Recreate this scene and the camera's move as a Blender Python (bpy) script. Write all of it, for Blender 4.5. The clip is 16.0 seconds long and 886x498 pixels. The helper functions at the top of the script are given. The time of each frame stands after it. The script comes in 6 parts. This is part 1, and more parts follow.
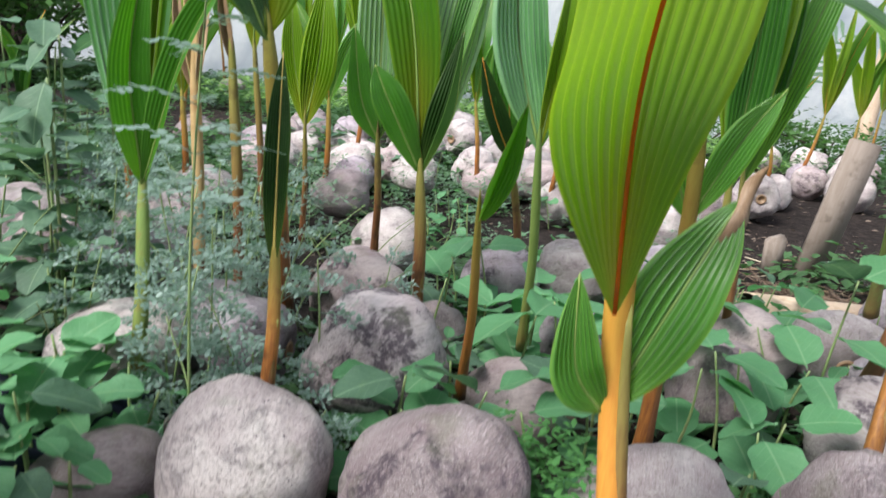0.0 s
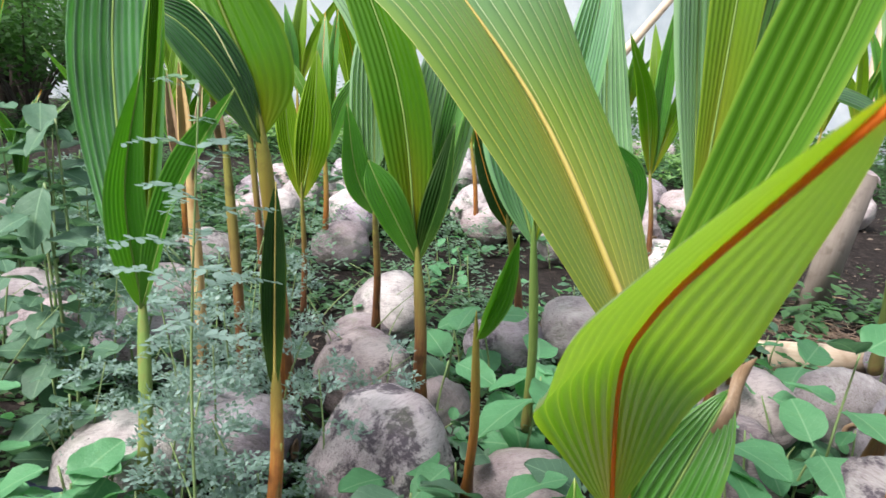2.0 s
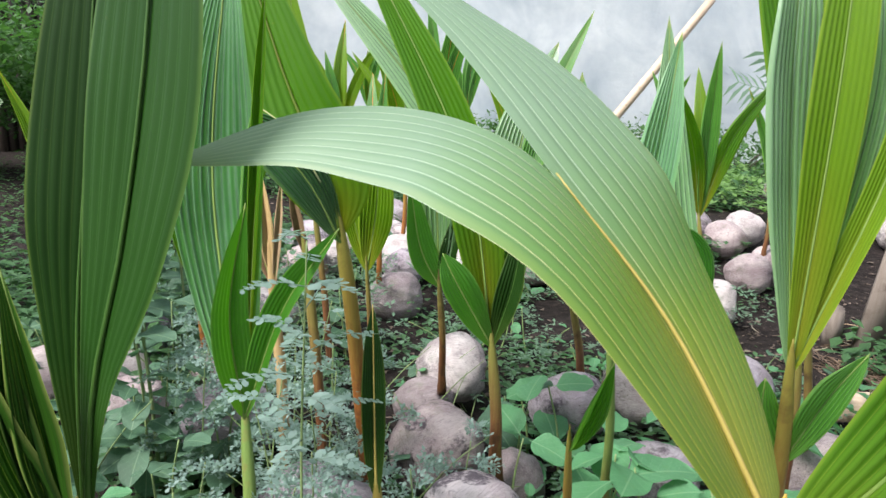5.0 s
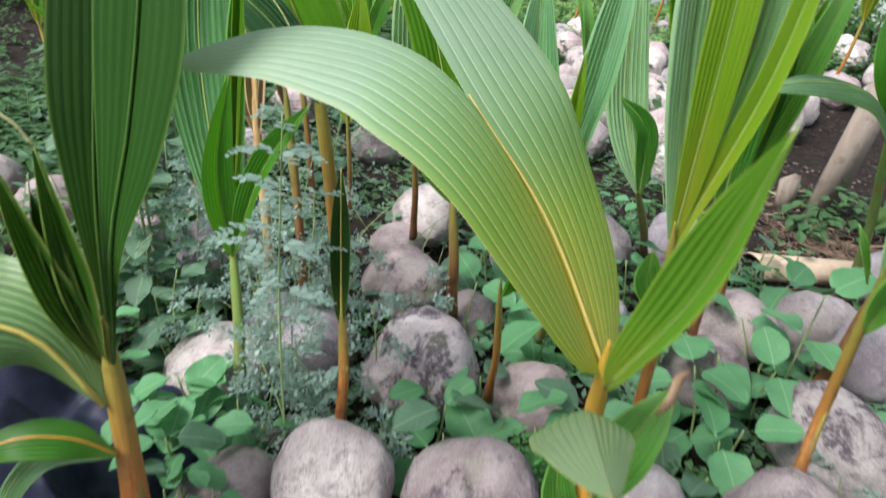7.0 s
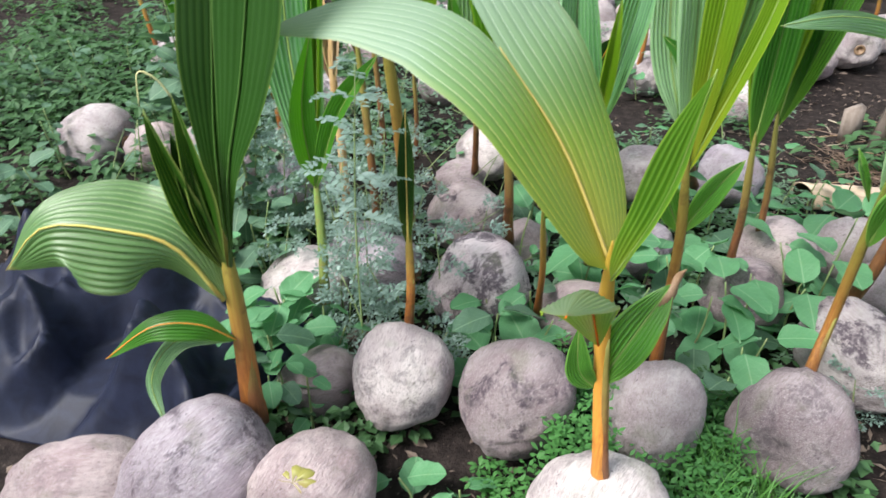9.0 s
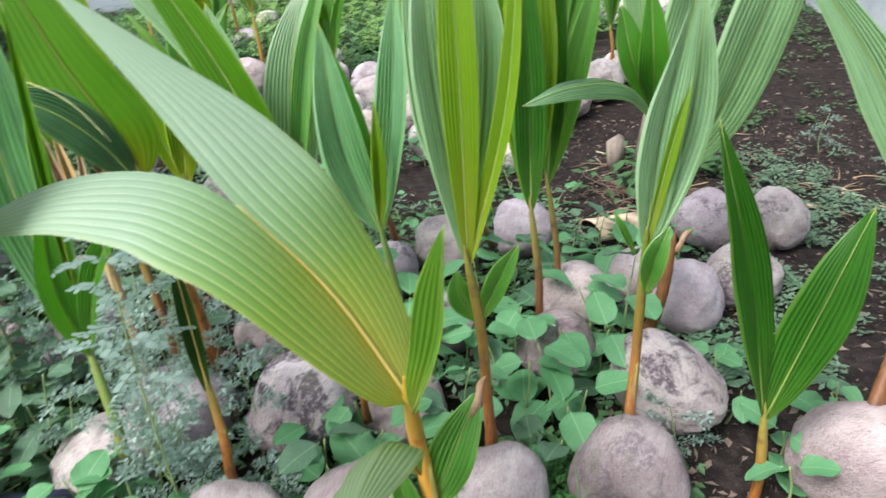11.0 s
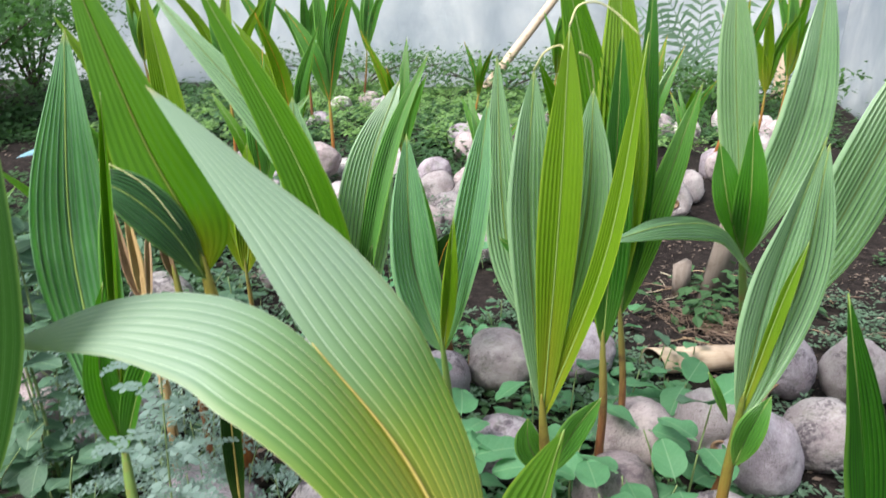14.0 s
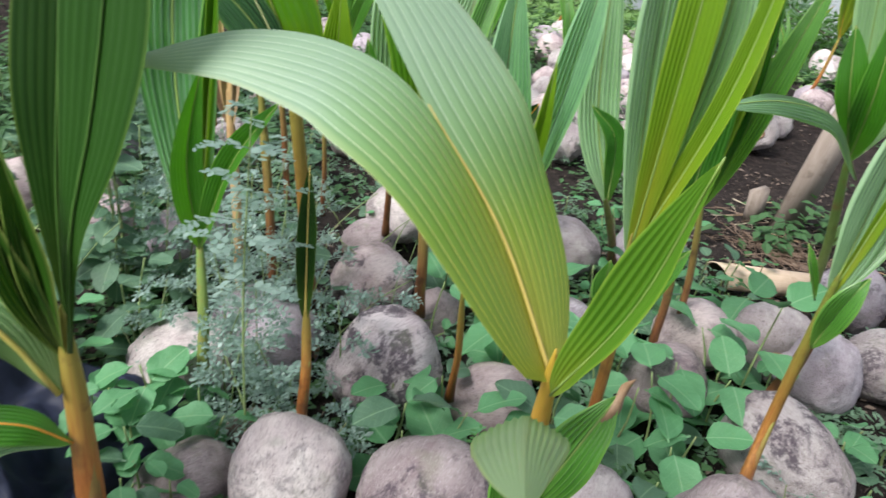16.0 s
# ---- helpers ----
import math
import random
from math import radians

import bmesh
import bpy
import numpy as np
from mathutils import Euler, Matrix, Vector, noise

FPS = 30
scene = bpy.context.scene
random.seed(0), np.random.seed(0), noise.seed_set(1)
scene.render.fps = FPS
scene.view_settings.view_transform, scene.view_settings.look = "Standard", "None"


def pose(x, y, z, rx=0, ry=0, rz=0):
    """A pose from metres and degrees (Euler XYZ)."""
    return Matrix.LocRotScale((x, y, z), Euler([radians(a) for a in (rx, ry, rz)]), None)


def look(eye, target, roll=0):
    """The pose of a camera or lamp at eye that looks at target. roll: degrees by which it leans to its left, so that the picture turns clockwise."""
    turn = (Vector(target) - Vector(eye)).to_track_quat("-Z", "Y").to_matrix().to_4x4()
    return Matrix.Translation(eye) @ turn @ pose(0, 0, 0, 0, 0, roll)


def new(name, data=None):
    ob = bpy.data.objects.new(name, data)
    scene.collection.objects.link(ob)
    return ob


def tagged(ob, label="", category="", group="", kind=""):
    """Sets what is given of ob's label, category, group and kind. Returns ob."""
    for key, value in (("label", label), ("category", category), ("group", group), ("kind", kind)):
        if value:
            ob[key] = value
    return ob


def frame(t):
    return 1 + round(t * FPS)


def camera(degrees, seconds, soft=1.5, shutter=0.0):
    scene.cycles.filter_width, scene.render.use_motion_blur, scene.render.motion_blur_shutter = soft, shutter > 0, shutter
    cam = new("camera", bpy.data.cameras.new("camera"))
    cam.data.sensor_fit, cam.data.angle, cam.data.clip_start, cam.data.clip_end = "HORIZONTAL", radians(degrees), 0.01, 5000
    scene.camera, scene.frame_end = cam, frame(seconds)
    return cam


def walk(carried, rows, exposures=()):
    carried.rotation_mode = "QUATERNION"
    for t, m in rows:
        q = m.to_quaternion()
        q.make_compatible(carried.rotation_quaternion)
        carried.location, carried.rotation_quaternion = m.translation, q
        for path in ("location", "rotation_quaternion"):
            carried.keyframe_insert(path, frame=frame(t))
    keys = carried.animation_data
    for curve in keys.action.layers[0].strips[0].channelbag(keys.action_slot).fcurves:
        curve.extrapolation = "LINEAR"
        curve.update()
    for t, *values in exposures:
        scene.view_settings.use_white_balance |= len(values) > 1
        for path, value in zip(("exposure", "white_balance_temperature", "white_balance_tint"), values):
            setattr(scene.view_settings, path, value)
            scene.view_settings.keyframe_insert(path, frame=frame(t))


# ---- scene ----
cam = camera(65.7, 16.0, soft=1.5, shutter=0.6)
PATH = [
    (0, (0.212, 0.13, 0.595), (0.018, 2.061, 0.114), 7.2),
    (0.5, (0.206, 0.141, 0.652), (0.045, 2.086, 0.213), 6.4),
    (1, (0.214, 0.142, 0.672), (0.05, 2.092, 0.258), 6.0),
    (1.5, (0.203, 0.154, 0.717), (0.039, 2.101, 0.29), 5.5),
    (2, (0.204, 0.157, 0.739), (-0.005, 2.095, 0.288), 4.5),
    (2.5, (0.18, 0.134, 0.767), (-0.097, 2.063, 0.317), 3.8),
    (3, (0.146, 0.14, 0.792), (-0.229, 2.055, 0.351), 3.6),
    (3.5, (0.105, 0.141, 0.775), (-0.286, 2.057, 0.354), 4.2),
    (4, (0.093, 0.153, 0.8), (-0.289, 2.07, 0.375), 3.3),
    (4.2, (0.099, 0.147, 0.824), (-0.249, 2.075, 0.422), 2.4),
    (6.3, (0.154, 0.101, 0.958), (-0.065, 1.979, 0.306), 3.1),
    (6.5, (0.168, 0.085, 0.975), (-0.049, 1.937, 0.253), 3.9),
    (7, (0.193, 0.003, 0.983), (-0.04, 1.792, 0.122), 5.4),
    (7.5, (0.219, -0.076, 0.982), (-0.056, 1.652, 0.014), 3.4),
    (8, (0.209, -0.137, 1.008), (-0.148, 1.526, -0.044), 3.1),
    (8.2, (0.223, -0.174, 1.015), (-0.221, 1.462, -0.046), 2.6),
    (10.3, (0.285, -0.138, 1.106), (0.138, 1.632, 0.186), -2.0),
    (10.5, (0.295, -0.118, 1.111), (0.219, 1.663, 0.204), -2.7),
    (11, (0.323, -0.073, 1.115), (0.378, 1.723, 0.238), -3.8),
    (11.5, (0.348, -0.042, 1.129), (0.46, 1.777, 0.306), -5.2),
    (12, (0.348, 0.004, 1.151), (0.496, 1.85, 0.395), -5.0),
    (12.5, (0.343, 0.059, 1.152), (0.497, 1.908, 0.406), -4.8),
    (13, (0.315, 0.071, 1.169), (0.432, 1.975, 0.57), -1.7),
    (13.5, (0.282, 0.039, 1.165), (0.268, 1.954, 0.588), 0.5),
    (14, (0.27, 0.03, 1.152), (0.208, 1.923, 0.51), 1.2),
    (14.5, (0.255, 0.017, 1.11), (0.161, 1.885, 0.403), 3.1),
    (15, (0.245, 0.018, 1.072), (0.127, 1.856, 0.292), 5.3),
    (15.5, (0.234, 0.016, 1.03), (0.13, 1.829, 0.191), 7.7),
    (16, (0.217, -0.003, 1.003), (0.045, 1.79, 0.134), 8.5),
]
walk(cam, [(t, look(eye, target, roll)) for t, eye, target, roll in PATH], [(0, 0.88), (0.5, 1.12), (1.5, 1.08), (3, 0.99), (4.2, 1.0), (6.4, 0.76), (7.4, 0.97), (8.2, 1.03), (10.5, 1.02), (12.5, 1.08), (13.6, 1.03), (14, 0.92), (14.5, 0.86), (15, 0.84), (16, 0.85)])

# ---- light: overcast daylight ----
world = bpy.data.worlds.new("overcast_sky")
scene.world = world
world.use_nodes = True
wn = world.node_tree.nodes
sky = wn.new("ShaderNodeTexSky")
sky.sky_type, sky.sun_disc = "NISHITA", False
sky.sun_elevation, sky.sun_rotation = radians(49), radians(223)
sky.air_density, sky.dust_density, sky.ozone_density = 1.0, 4.0, 1.0
soften = wn.new("ShaderNodeMixRGB")
soften.inputs[0].default_value = 0.6
soften.inputs[2].default_value = (7.0, 7.8, 8.6, 1)
world.node_tree.links.new(sky.outputs[0], soften.inputs[1])
world.node_tree.links.new(soften.outputs[0], wn["Background"].inputs[0])
wn["Background"].inputs[1].default_value = 0.087
sun = new("sun", bpy.data.lights.new("sun", "SUN"))
sun.data.energy, sun.data.angle, sun.data.color = 4.1, radians(24), (1.0, 0.98, 0.94)
sun.matrix_world = look((-2.9, -3.1, 4.9), (0, 0, 0))


# ---- materials ----
class Mat:
    """A small builder for procedural node materials."""

    def __init__(self, name, rough=0.6, spec=0.4):
        self.m = bpy.data.materials.new(name)
        self.m.use_nodes = True
        self.n, self.l = self.m.node_tree.nodes, self.m.node_tree.links
        self.b = self.n["Principled BSDF"]
        self.b.inputs["Roughness"].default_value = rough
        self.b.inputs["Specular IOR Level"].default_value = spec

    def link(self, a, b):
        self.l.new(a, b)

    def coords(self, kind="Object", scale=(1, 1, 1)):
        tex, mp = self.n.new("ShaderNodeTexCoord"), self.n.new("ShaderNodeMapping")
        mp.inputs["Scale"].default_value = scale
        self.link(tex.outputs[kind], mp.inputs[0])
        return mp.outputs[0]

    def noise(self, vec, scale, detail=4.0, rough=0.6, distort=0.0):
        t = self.n.new("ShaderNodeTexNoise")
        t.inputs["Scale"].default_value, t.inputs["Detail"].default_value = scale, detail
        t.inputs["Roughness"].default_value, t.inputs["Distortion"].default_value = rough, distort
        self.link(vec, t.inputs["Vector"])
        return t.outputs["Fac"]

    def ramp(self, fac, stops):
        r = self.n.new("ShaderNodeValToRGB")
        e = r.color_ramp.elements
        while len(e) < len(stops):
            e.new(0.5)
        for el, (p, c) in zip(e, stops):
            el.position, el.color = p, (*c, 1) if len(c) == 3 else c
        self.link(fac, r.inputs[0])
        return r.outputs[0]

    def mix(self, fac, a, b, mode="MIX"):
        x = self.n.new("ShaderNodeMixRGB")
        x.blend_type = mode
        for sock, v in zip(x.inputs, (fac, a, b)):
            if isinstance(v, (int, float)):
                sock.default_value = v
            elif isinstance(v, tuple):
                sock.default_value = (*v, 1)
            else:
                self.link(v, sock)
        return x.outputs[0]

    def math(self, op, a, b=0.0):
        x = self.n.new("ShaderNodeMath")
        x.operation = op
        for sock, v in zip(x.inputs, (a, b)):
            if isinstance(v, (int, float)):
                sock.default_value = v
            else:
                self.link(v, sock)
        return x.outputs[0]

    def random(self):
        return self.n.new("ShaderNodeObjectInfo").outputs["Random"]

    def colour(self, sock):
        self.link(sock, self.b.inputs["Base Color"])

    def bump(self, height, strength=0.3, distance=0.002):
        x = self.n.new("ShaderNodeBump")
        x.inputs["Strength"].default_value, x.inputs["Distance"].default_value = strength, distance
        self.link(height, x.inputs["Height"])
        self.link(x.outputs[0], self.b.inputs["Normal"])
        return x.outputs[0]

    def thin(self, colour, share, normal=None):
        """Lets light through, as a leaf does."""
        t, add = self.n.new("ShaderNodeBsdfTranslucent"), self.n.new("ShaderNodeMixShader")
        self.link(colour, t.inputs["Color"])
        if normal is not None:
            self.link(normal, t.inputs["Normal"])
        add.inputs[0].default_value = share
        out = self.n["Material Output"].inputs["Surface"]
        self.link(self.b.outputs[0], add.inputs[1])
        self.link(t.outputs[0], add.inputs[2])
        self.link(add.outputs[0], out)


def palm_leaf_material(name, deep, light, vein, through_colour, rough=0.36, share=0.35, tip=None, blush=None, shade_stripe=0.75, lines=0.3, coat=0.12, spec=0.45, edge=0.3):
    """Pleated palm blade with painted pleat shade: u counts the pleats, v runs from base to tip."""
    m = Mat(name, rough, 0.75)
    m.b.inputs["Coat Weight"].default_value, m.b.inputs["Coat Roughness"].default_value = coat, 0.36
    uv = m.n.new("ShaderNodeUVMap")
    uv.uv_map = "leaf"
    sep = m.n.new("ShaderNodeSeparateXYZ")
    m.link(uv.outputs[0], sep.inputs[0])
    u, v = sep.outputs[0], sep.outputs[1]
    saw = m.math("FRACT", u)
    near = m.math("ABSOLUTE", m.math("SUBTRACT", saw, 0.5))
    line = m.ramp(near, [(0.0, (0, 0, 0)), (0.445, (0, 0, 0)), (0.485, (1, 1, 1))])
    # Dark line along each pleat: the fold's shading, painted into the colour.
    pleat_shade = m.ramp(m.math("ABSOLUTE", m.math("SUBTRACT", saw, 0.42)), [(0.0, (1, 1, 1)), (0.10, (0.9, 0.9, 0.9)), (0.22, (0, 0, 0))])
    which = m.n.new("ShaderNodeTexWhiteNoise")
    which.noise_dimensions = "2D"
    pleat = m.n.new("ShaderNodeCombineXYZ")
    m.link(m.math("FLOOR", u), pleat.inputs[0])
    m.link(m.random(), pleat.inputs[1])
    m.link(pleat.outputs[0], which.inputs["Vector"])
    span = m.n.new("ShaderNodeUVMap")
    span.uv_map = "span"
    across = m.n.new("ShaderNodeSeparateXYZ")
    m.link(span.outputs[0], across.inputs[0])
    fine = m.n.new("ShaderNodeCombineXYZ")
    m.link(m.math("MULTIPLY", u, 9.0), fine.inputs[0])
    m.link(m.math("MULTIPLY", v, 2.0), fine.inputs[1])
    hair = m.noise(fine.outputs[0], 2.2, 2.0)
    obj = m.coords("Object")
    blot = m.noise(obj, 14.0, 3.0)
    body = m.mix(blot, deep, light)
    body = m.mix(m.math("MULTIPLY", hair, 0.35), body, light)
    body = m.mix(m.math("MULTIPLY", which.outputs["Value"], 0.75), body, light)
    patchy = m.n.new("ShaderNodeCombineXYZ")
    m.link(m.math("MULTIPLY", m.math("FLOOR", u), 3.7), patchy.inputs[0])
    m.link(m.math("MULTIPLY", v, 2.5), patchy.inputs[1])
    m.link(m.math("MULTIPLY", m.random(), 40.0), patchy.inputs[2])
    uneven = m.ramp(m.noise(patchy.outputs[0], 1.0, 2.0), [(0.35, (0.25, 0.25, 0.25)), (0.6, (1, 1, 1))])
    body = m.mix(m.math("MULTIPLY", m.math("MULTIPLY", pleat_shade, uneven), shade_stripe), body, tuple(0.3 * c for c in deep))
    # Tip colour: the blade's own pale tone with sky sheen painted in.
    if tip:
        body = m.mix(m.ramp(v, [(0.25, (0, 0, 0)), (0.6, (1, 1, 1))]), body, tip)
    foot = m.ramp(v, [(0.0, (1, 1, 1)), (0.10, (0.5, 0.5, 0.5)), (0.32, (0, 0, 0))])
    body = m.mix(m.math("MULTIPLY", foot, 0.45), body, tuple(0.55 * c for c in vein))
    if blush:
        along = m.math("MULTIPLY", m.ramp(m.math("MULTIPLY", u, 0.2), [(0.0, (1, 1, 1)), (0.2, (0.6, 0.6, 0.6)), (1.0, (0.1, 0.1, 0.1))]), m.ramp(v, [(0.05, (1, 1, 1)), (0.40, (0, 0, 0))]))
        body = m.mix(m.math("MULTIPLY", along, 0.75), body, blush)
    pale = m.math("MULTIPLY", line, m.math("SUBTRACT", 1.0, m.math("MULTIPLY", v, 0.55)))
    streak = m.mix(m.ramp(v, [(0.18, (0, 0, 0)), (0.5, (1, 1, 1))]), vein, tuple(min(0.6, 2.6 * c) for c in tip)) if tip else vein
    body = m.mix(m.math("MULTIPLY", pale, lines), body, streak)
    margin = m.ramp(across.outputs[0], [(0.0, (0, 0, 0)), (0.93, (0, 0, 0)), (0.975, (1, 1, 1))])
    body = m.mix(m.math("MULTIPLY", margin, edge), body, vein)
    speck = m.ramp(m.noise(obj, 60.0, 4.0, 0.7), [(0.0, (0, 0, 0)), (0.70, (0, 0, 0)), (0.80, (1, 1, 1))])
    body = m.mix(m.math("MULTIPLY", speck, 0.35), body, (0.28, 0.20, 0.06))
    end = m.ramp(v, [(0.0, (0, 0, 0)), (0.965, (0, 0, 0)), (1.0, (1, 1, 1))])
    body = m.mix(m.math("MULTIPLY", end, 0.7), body, (0.42, 0.33, 0.14))
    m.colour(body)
    n = m.bump(m.math("ADD", m.math("MULTIPLY", hair, 0.5), line), 0.35, 0.0005)
    m.thin(m.mix(1.0, body, through_colour, "MULTIPLY"), share, n)
    m.b.inputs["Roughness"].default_value = rough
    m.b.inputs["Specular IOR Level"].default_value = spec
    return m.m


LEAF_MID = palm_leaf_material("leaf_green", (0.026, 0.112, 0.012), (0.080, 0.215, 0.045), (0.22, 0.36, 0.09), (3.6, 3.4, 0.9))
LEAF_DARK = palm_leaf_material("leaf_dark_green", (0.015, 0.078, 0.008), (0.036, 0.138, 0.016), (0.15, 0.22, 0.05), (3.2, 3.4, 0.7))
LEAF_YELLOW = palm_leaf_material("leaf_yellow_green", (0.027, 0.098, 0.002), (0.052, 0.148, 0.004), (0.20, 0.28, 0.03), (3.0, 2.9, 0.3), 0.42, shade_stripe=0.06, lines=0.08, blush=(0.22, 0.12, 0.008), coat=0.0, spec=0.28)
# Grey-green tip tone includes the sky's sheen on the big forked leaf.
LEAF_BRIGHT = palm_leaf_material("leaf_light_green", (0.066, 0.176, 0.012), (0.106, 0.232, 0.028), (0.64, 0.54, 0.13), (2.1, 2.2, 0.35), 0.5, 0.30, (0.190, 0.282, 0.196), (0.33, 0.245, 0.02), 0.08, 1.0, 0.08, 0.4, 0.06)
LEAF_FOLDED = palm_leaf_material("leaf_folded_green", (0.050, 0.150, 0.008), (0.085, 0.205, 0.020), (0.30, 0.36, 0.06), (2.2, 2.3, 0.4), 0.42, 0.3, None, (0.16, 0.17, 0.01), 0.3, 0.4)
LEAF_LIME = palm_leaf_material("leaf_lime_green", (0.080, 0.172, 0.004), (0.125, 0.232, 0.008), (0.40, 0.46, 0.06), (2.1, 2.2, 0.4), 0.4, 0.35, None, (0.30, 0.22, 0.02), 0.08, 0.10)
LEAF_LINED = palm_leaf_material("leaf_dark_pale_lines", (0.010, 0.045, 0.002), (0.026, 0.085, 0.006), (0.40, 0.46, 0.12), (2.2, 2.6, 0.5), 0.45, 0.18, lines=0.7, shade_stripe=0.6, coat=0.0, spec=0.3)
LEAF_PLAIN = palm_leaf_material("young_leaf_green", (0.020, 0.095, 0.007), (0.045, 0.158, 0.014), (0.18, 0.30, 0.07), (3.0, 3.1, 0.7), shade_stripe=0.15, lines=0.15)
# Green lowered to paint the shade that the near left plant stands in.
LEAF_SHADE = palm_leaf_material("leaf_dark_shaded_green", (0.004, 0.021, 0.0015), (0.009, 0.036, 0.0025), (0.14, 0.20, 0.04), (1.8, 2.2, 0.4), 0.5, 0.14, shade_stripe=0.15, lines=0.14, coat=0.0, spec=0.22)
# Smoother, lighter blade of that plant, its shade also in the colour.
LEAF_INNER = palm_leaf_material("leaf_smooth_dark_shaded_green", (0.0085, 0.038, 0.0035), (0.017, 0.060, 0.0075), (0.14, 0.24, 0.06), (1.8, 2.2, 0.5), 0.42, 0.14, shade_stripe=0.08, lines=0.07, coat=0.0, spec=0.3)
# Dark stripes and pale tone paint pleat shade and sky gloss.
LEAF_SHADE_STRIPED = palm_leaf_material("leaf_shade_striped_green", (0.020, 0.110, 0.030), (0.145, 0.300, 0.170), (0.28, 0.46, 0.26), (3.0, 3.2, 0.9), 0.32, shade_stripe=0.97, lines=0.35, coat=0.5, spec=0.7)
LEAF_SHADE_STRIPED_DARK = palm_leaf_material("leaf_dark_shade_striped_green", (0.012, 0.055, 0.012), (0.050, 0.135, 0.060), (0.24, 0.36, 0.16), (2.6, 2.8, 0.8), 0.36, shade_stripe=0.97, lines=0.4, coat=0.2, spec=0.5)
LEAF_DROOP = palm_leaf_material("leaf_arched_pale_veins", (0.055, 0.150, 0.030), (0.120, 0.225, 0.085), (0.50, 0.56, 0.34), (2.0, 2.2, 0.4), 0.36, 0.25, shade_stripe=0.5, lines=0.8, coat=0.15, spec=0.5)
# Sky sheen on the upper side is put into the pale tip colour.
LEAF_FRESH = palm_leaf_material("leaf_pale_sheen_top", (0.066, 0.195, 0.006), (0.110, 0.250, 0.022), (0.42, 0.44, 0.10), (1.15, 1.40, 0.05), 0.34, 0.42, (0.235, 0.345, 0.200), (0.36, 0.18, 0.01), 0.22, 0.45, 0.45, 0.8)
LEAF_SMOOTH = palm_leaf_material("leaf_smooth_pale_green", (0.105, 0.205, 0.090), (0.175, 0.290, 0.150), (0.30, 0.42, 0.22), (2.2, 2.5, 0.8), 0.36, 0.3, shade_stripe=0.08, lines=0.12, coat=0.3, spec=0.6)
# The light tone holds some of the pleats' bluish sky gloss.
LEAF_PALE = palm_leaf_material("leaf_blue_green", (0.062, 0.160, 0.060), (0.205, 0.335, 0.205), (0.36, 0.50, 0.32), (2.6, 2.8, 1.0), 0.33, shade_stripe=0.88, lines=0.4, coat=0.5, spec=0.7)


def streaked(name, a, b, c, scale=(60, 60, 5), rough=0.5, strength=0.4, top=None, through_share=0.0):
    """Fibres that run along the part's length."""
    m = Mat(name, rough, 0.4)
    v = m.coords("Generated", scale)
    o = m.coords("Object")
    f1, f2 = m.noise(v, 0.25, 5.0, 0.65), m.noise(o, 22.0, 4.0)
    body = m.mix(m.ramp(f1, [(0.3, (0, 0, 0)), (0.7, (1, 1, 1))]), a, b)
    if top:
        sep = m.n.new("ShaderNodeSeparateXYZ")
        m.link(m.coords("Generated"), sep.inputs[0])
        rise = m.math("ADD", sep.outputs[2], m.math("MULTIPLY", m.math("SUBTRACT", f1, 0.5), 0.5))
        body = m.mix(m.ramp(rise, [(0.35, (0, 0, 0)), (0.9, (0.9, 0.9, 0.9))]), body, top)
        body = m.mix(m.ramp(rise, [(0.0, (0.7, 0.7, 0.7)), (0.28, (0, 0, 0))]), body, c)
    m.colour(m.mix(m.ramp(f2, [(0.55, (0, 0, 0)), (0.75, (0.8, 0.8, 0.8))]), body, c))
    n = m.bump(f1, strength, 0.0007)
    if through_share:
        m.thin(m.mix(1.0, body, (1.6, 1.5, 1.2), "MULTIPLY"), through_share, n)
    return m.m


STEM_ORANGE = streaked("stalk_orange", (0.22, 0.072, 0.018), (0.35, 0.140, 0.032), (0.085, 0.030, 0.014), top=(0.23, 0.22, 0.042))
STEM_BRIGHT = streaked("stalk_bright_orange", (0.44, 0.175, 0.028), (0.55, 0.255, 0.045), (0.24, 0.085, 0.022), (60, 60, 3), top=(0.36, 0.25, 0.035))
STEM_RUST = streaked("stalk_rusty", (0.19, 0.075, 0.018), (0.28, 0.125, 0.028), (0.08, 0.030, 0.012), top=(0.12, 0.18, 0.03))
STEM_BROWN = streaked("stalk_brown", (0.13, 0.050, 0.022), (0.21, 0.090, 0.036), (0.06, 0.030, 0.018), top=(0.21, 0.21, 0.05))
STEM_OLD = streaked("stalk_old_brown", (0.085, 0.034, 0.012), (0.15, 0.065, 0.020), (0.05, 0.024, 0.012))
STEM_GREEN = streaked("stalk_green", (0.11, 0.16, 0.04), (0.18, 0.22, 0.06), (0.20, 0.11, 0.04), top=(0.13, 0.22, 0.05))
RIB_ORANGE = streaked("midrib_orange", (0.62, 0.26, 0.040), (0.66, 0.36, 0.065), (0.50, 0.30, 0.05), through_share=0.45)
RIB_RED = streaked("midrib_red_orange", (0.78, 0.20, 0.025), (0.72, 0.28, 0.035), (0.62, 0.20, 0.03), through_share=0.5)
RIB_YELLOW = streaked("midrib_yellow", (0.40, 0.34, 0.07), (0.46, 0.42, 0.11), (0.42, 0.28, 0.06))
RIB_TAN = streaked("midrib_tan", (0.36, 0.27, 0.07), (0.40, 0.32, 0.09), (0.34, 0.23, 0.05))
RIB_MUTED = streaked("midrib_brownish", (0.075, 0.125, 0.008), (0.095, 0.125, 0.010), (0.13, 0.10, 0.010))
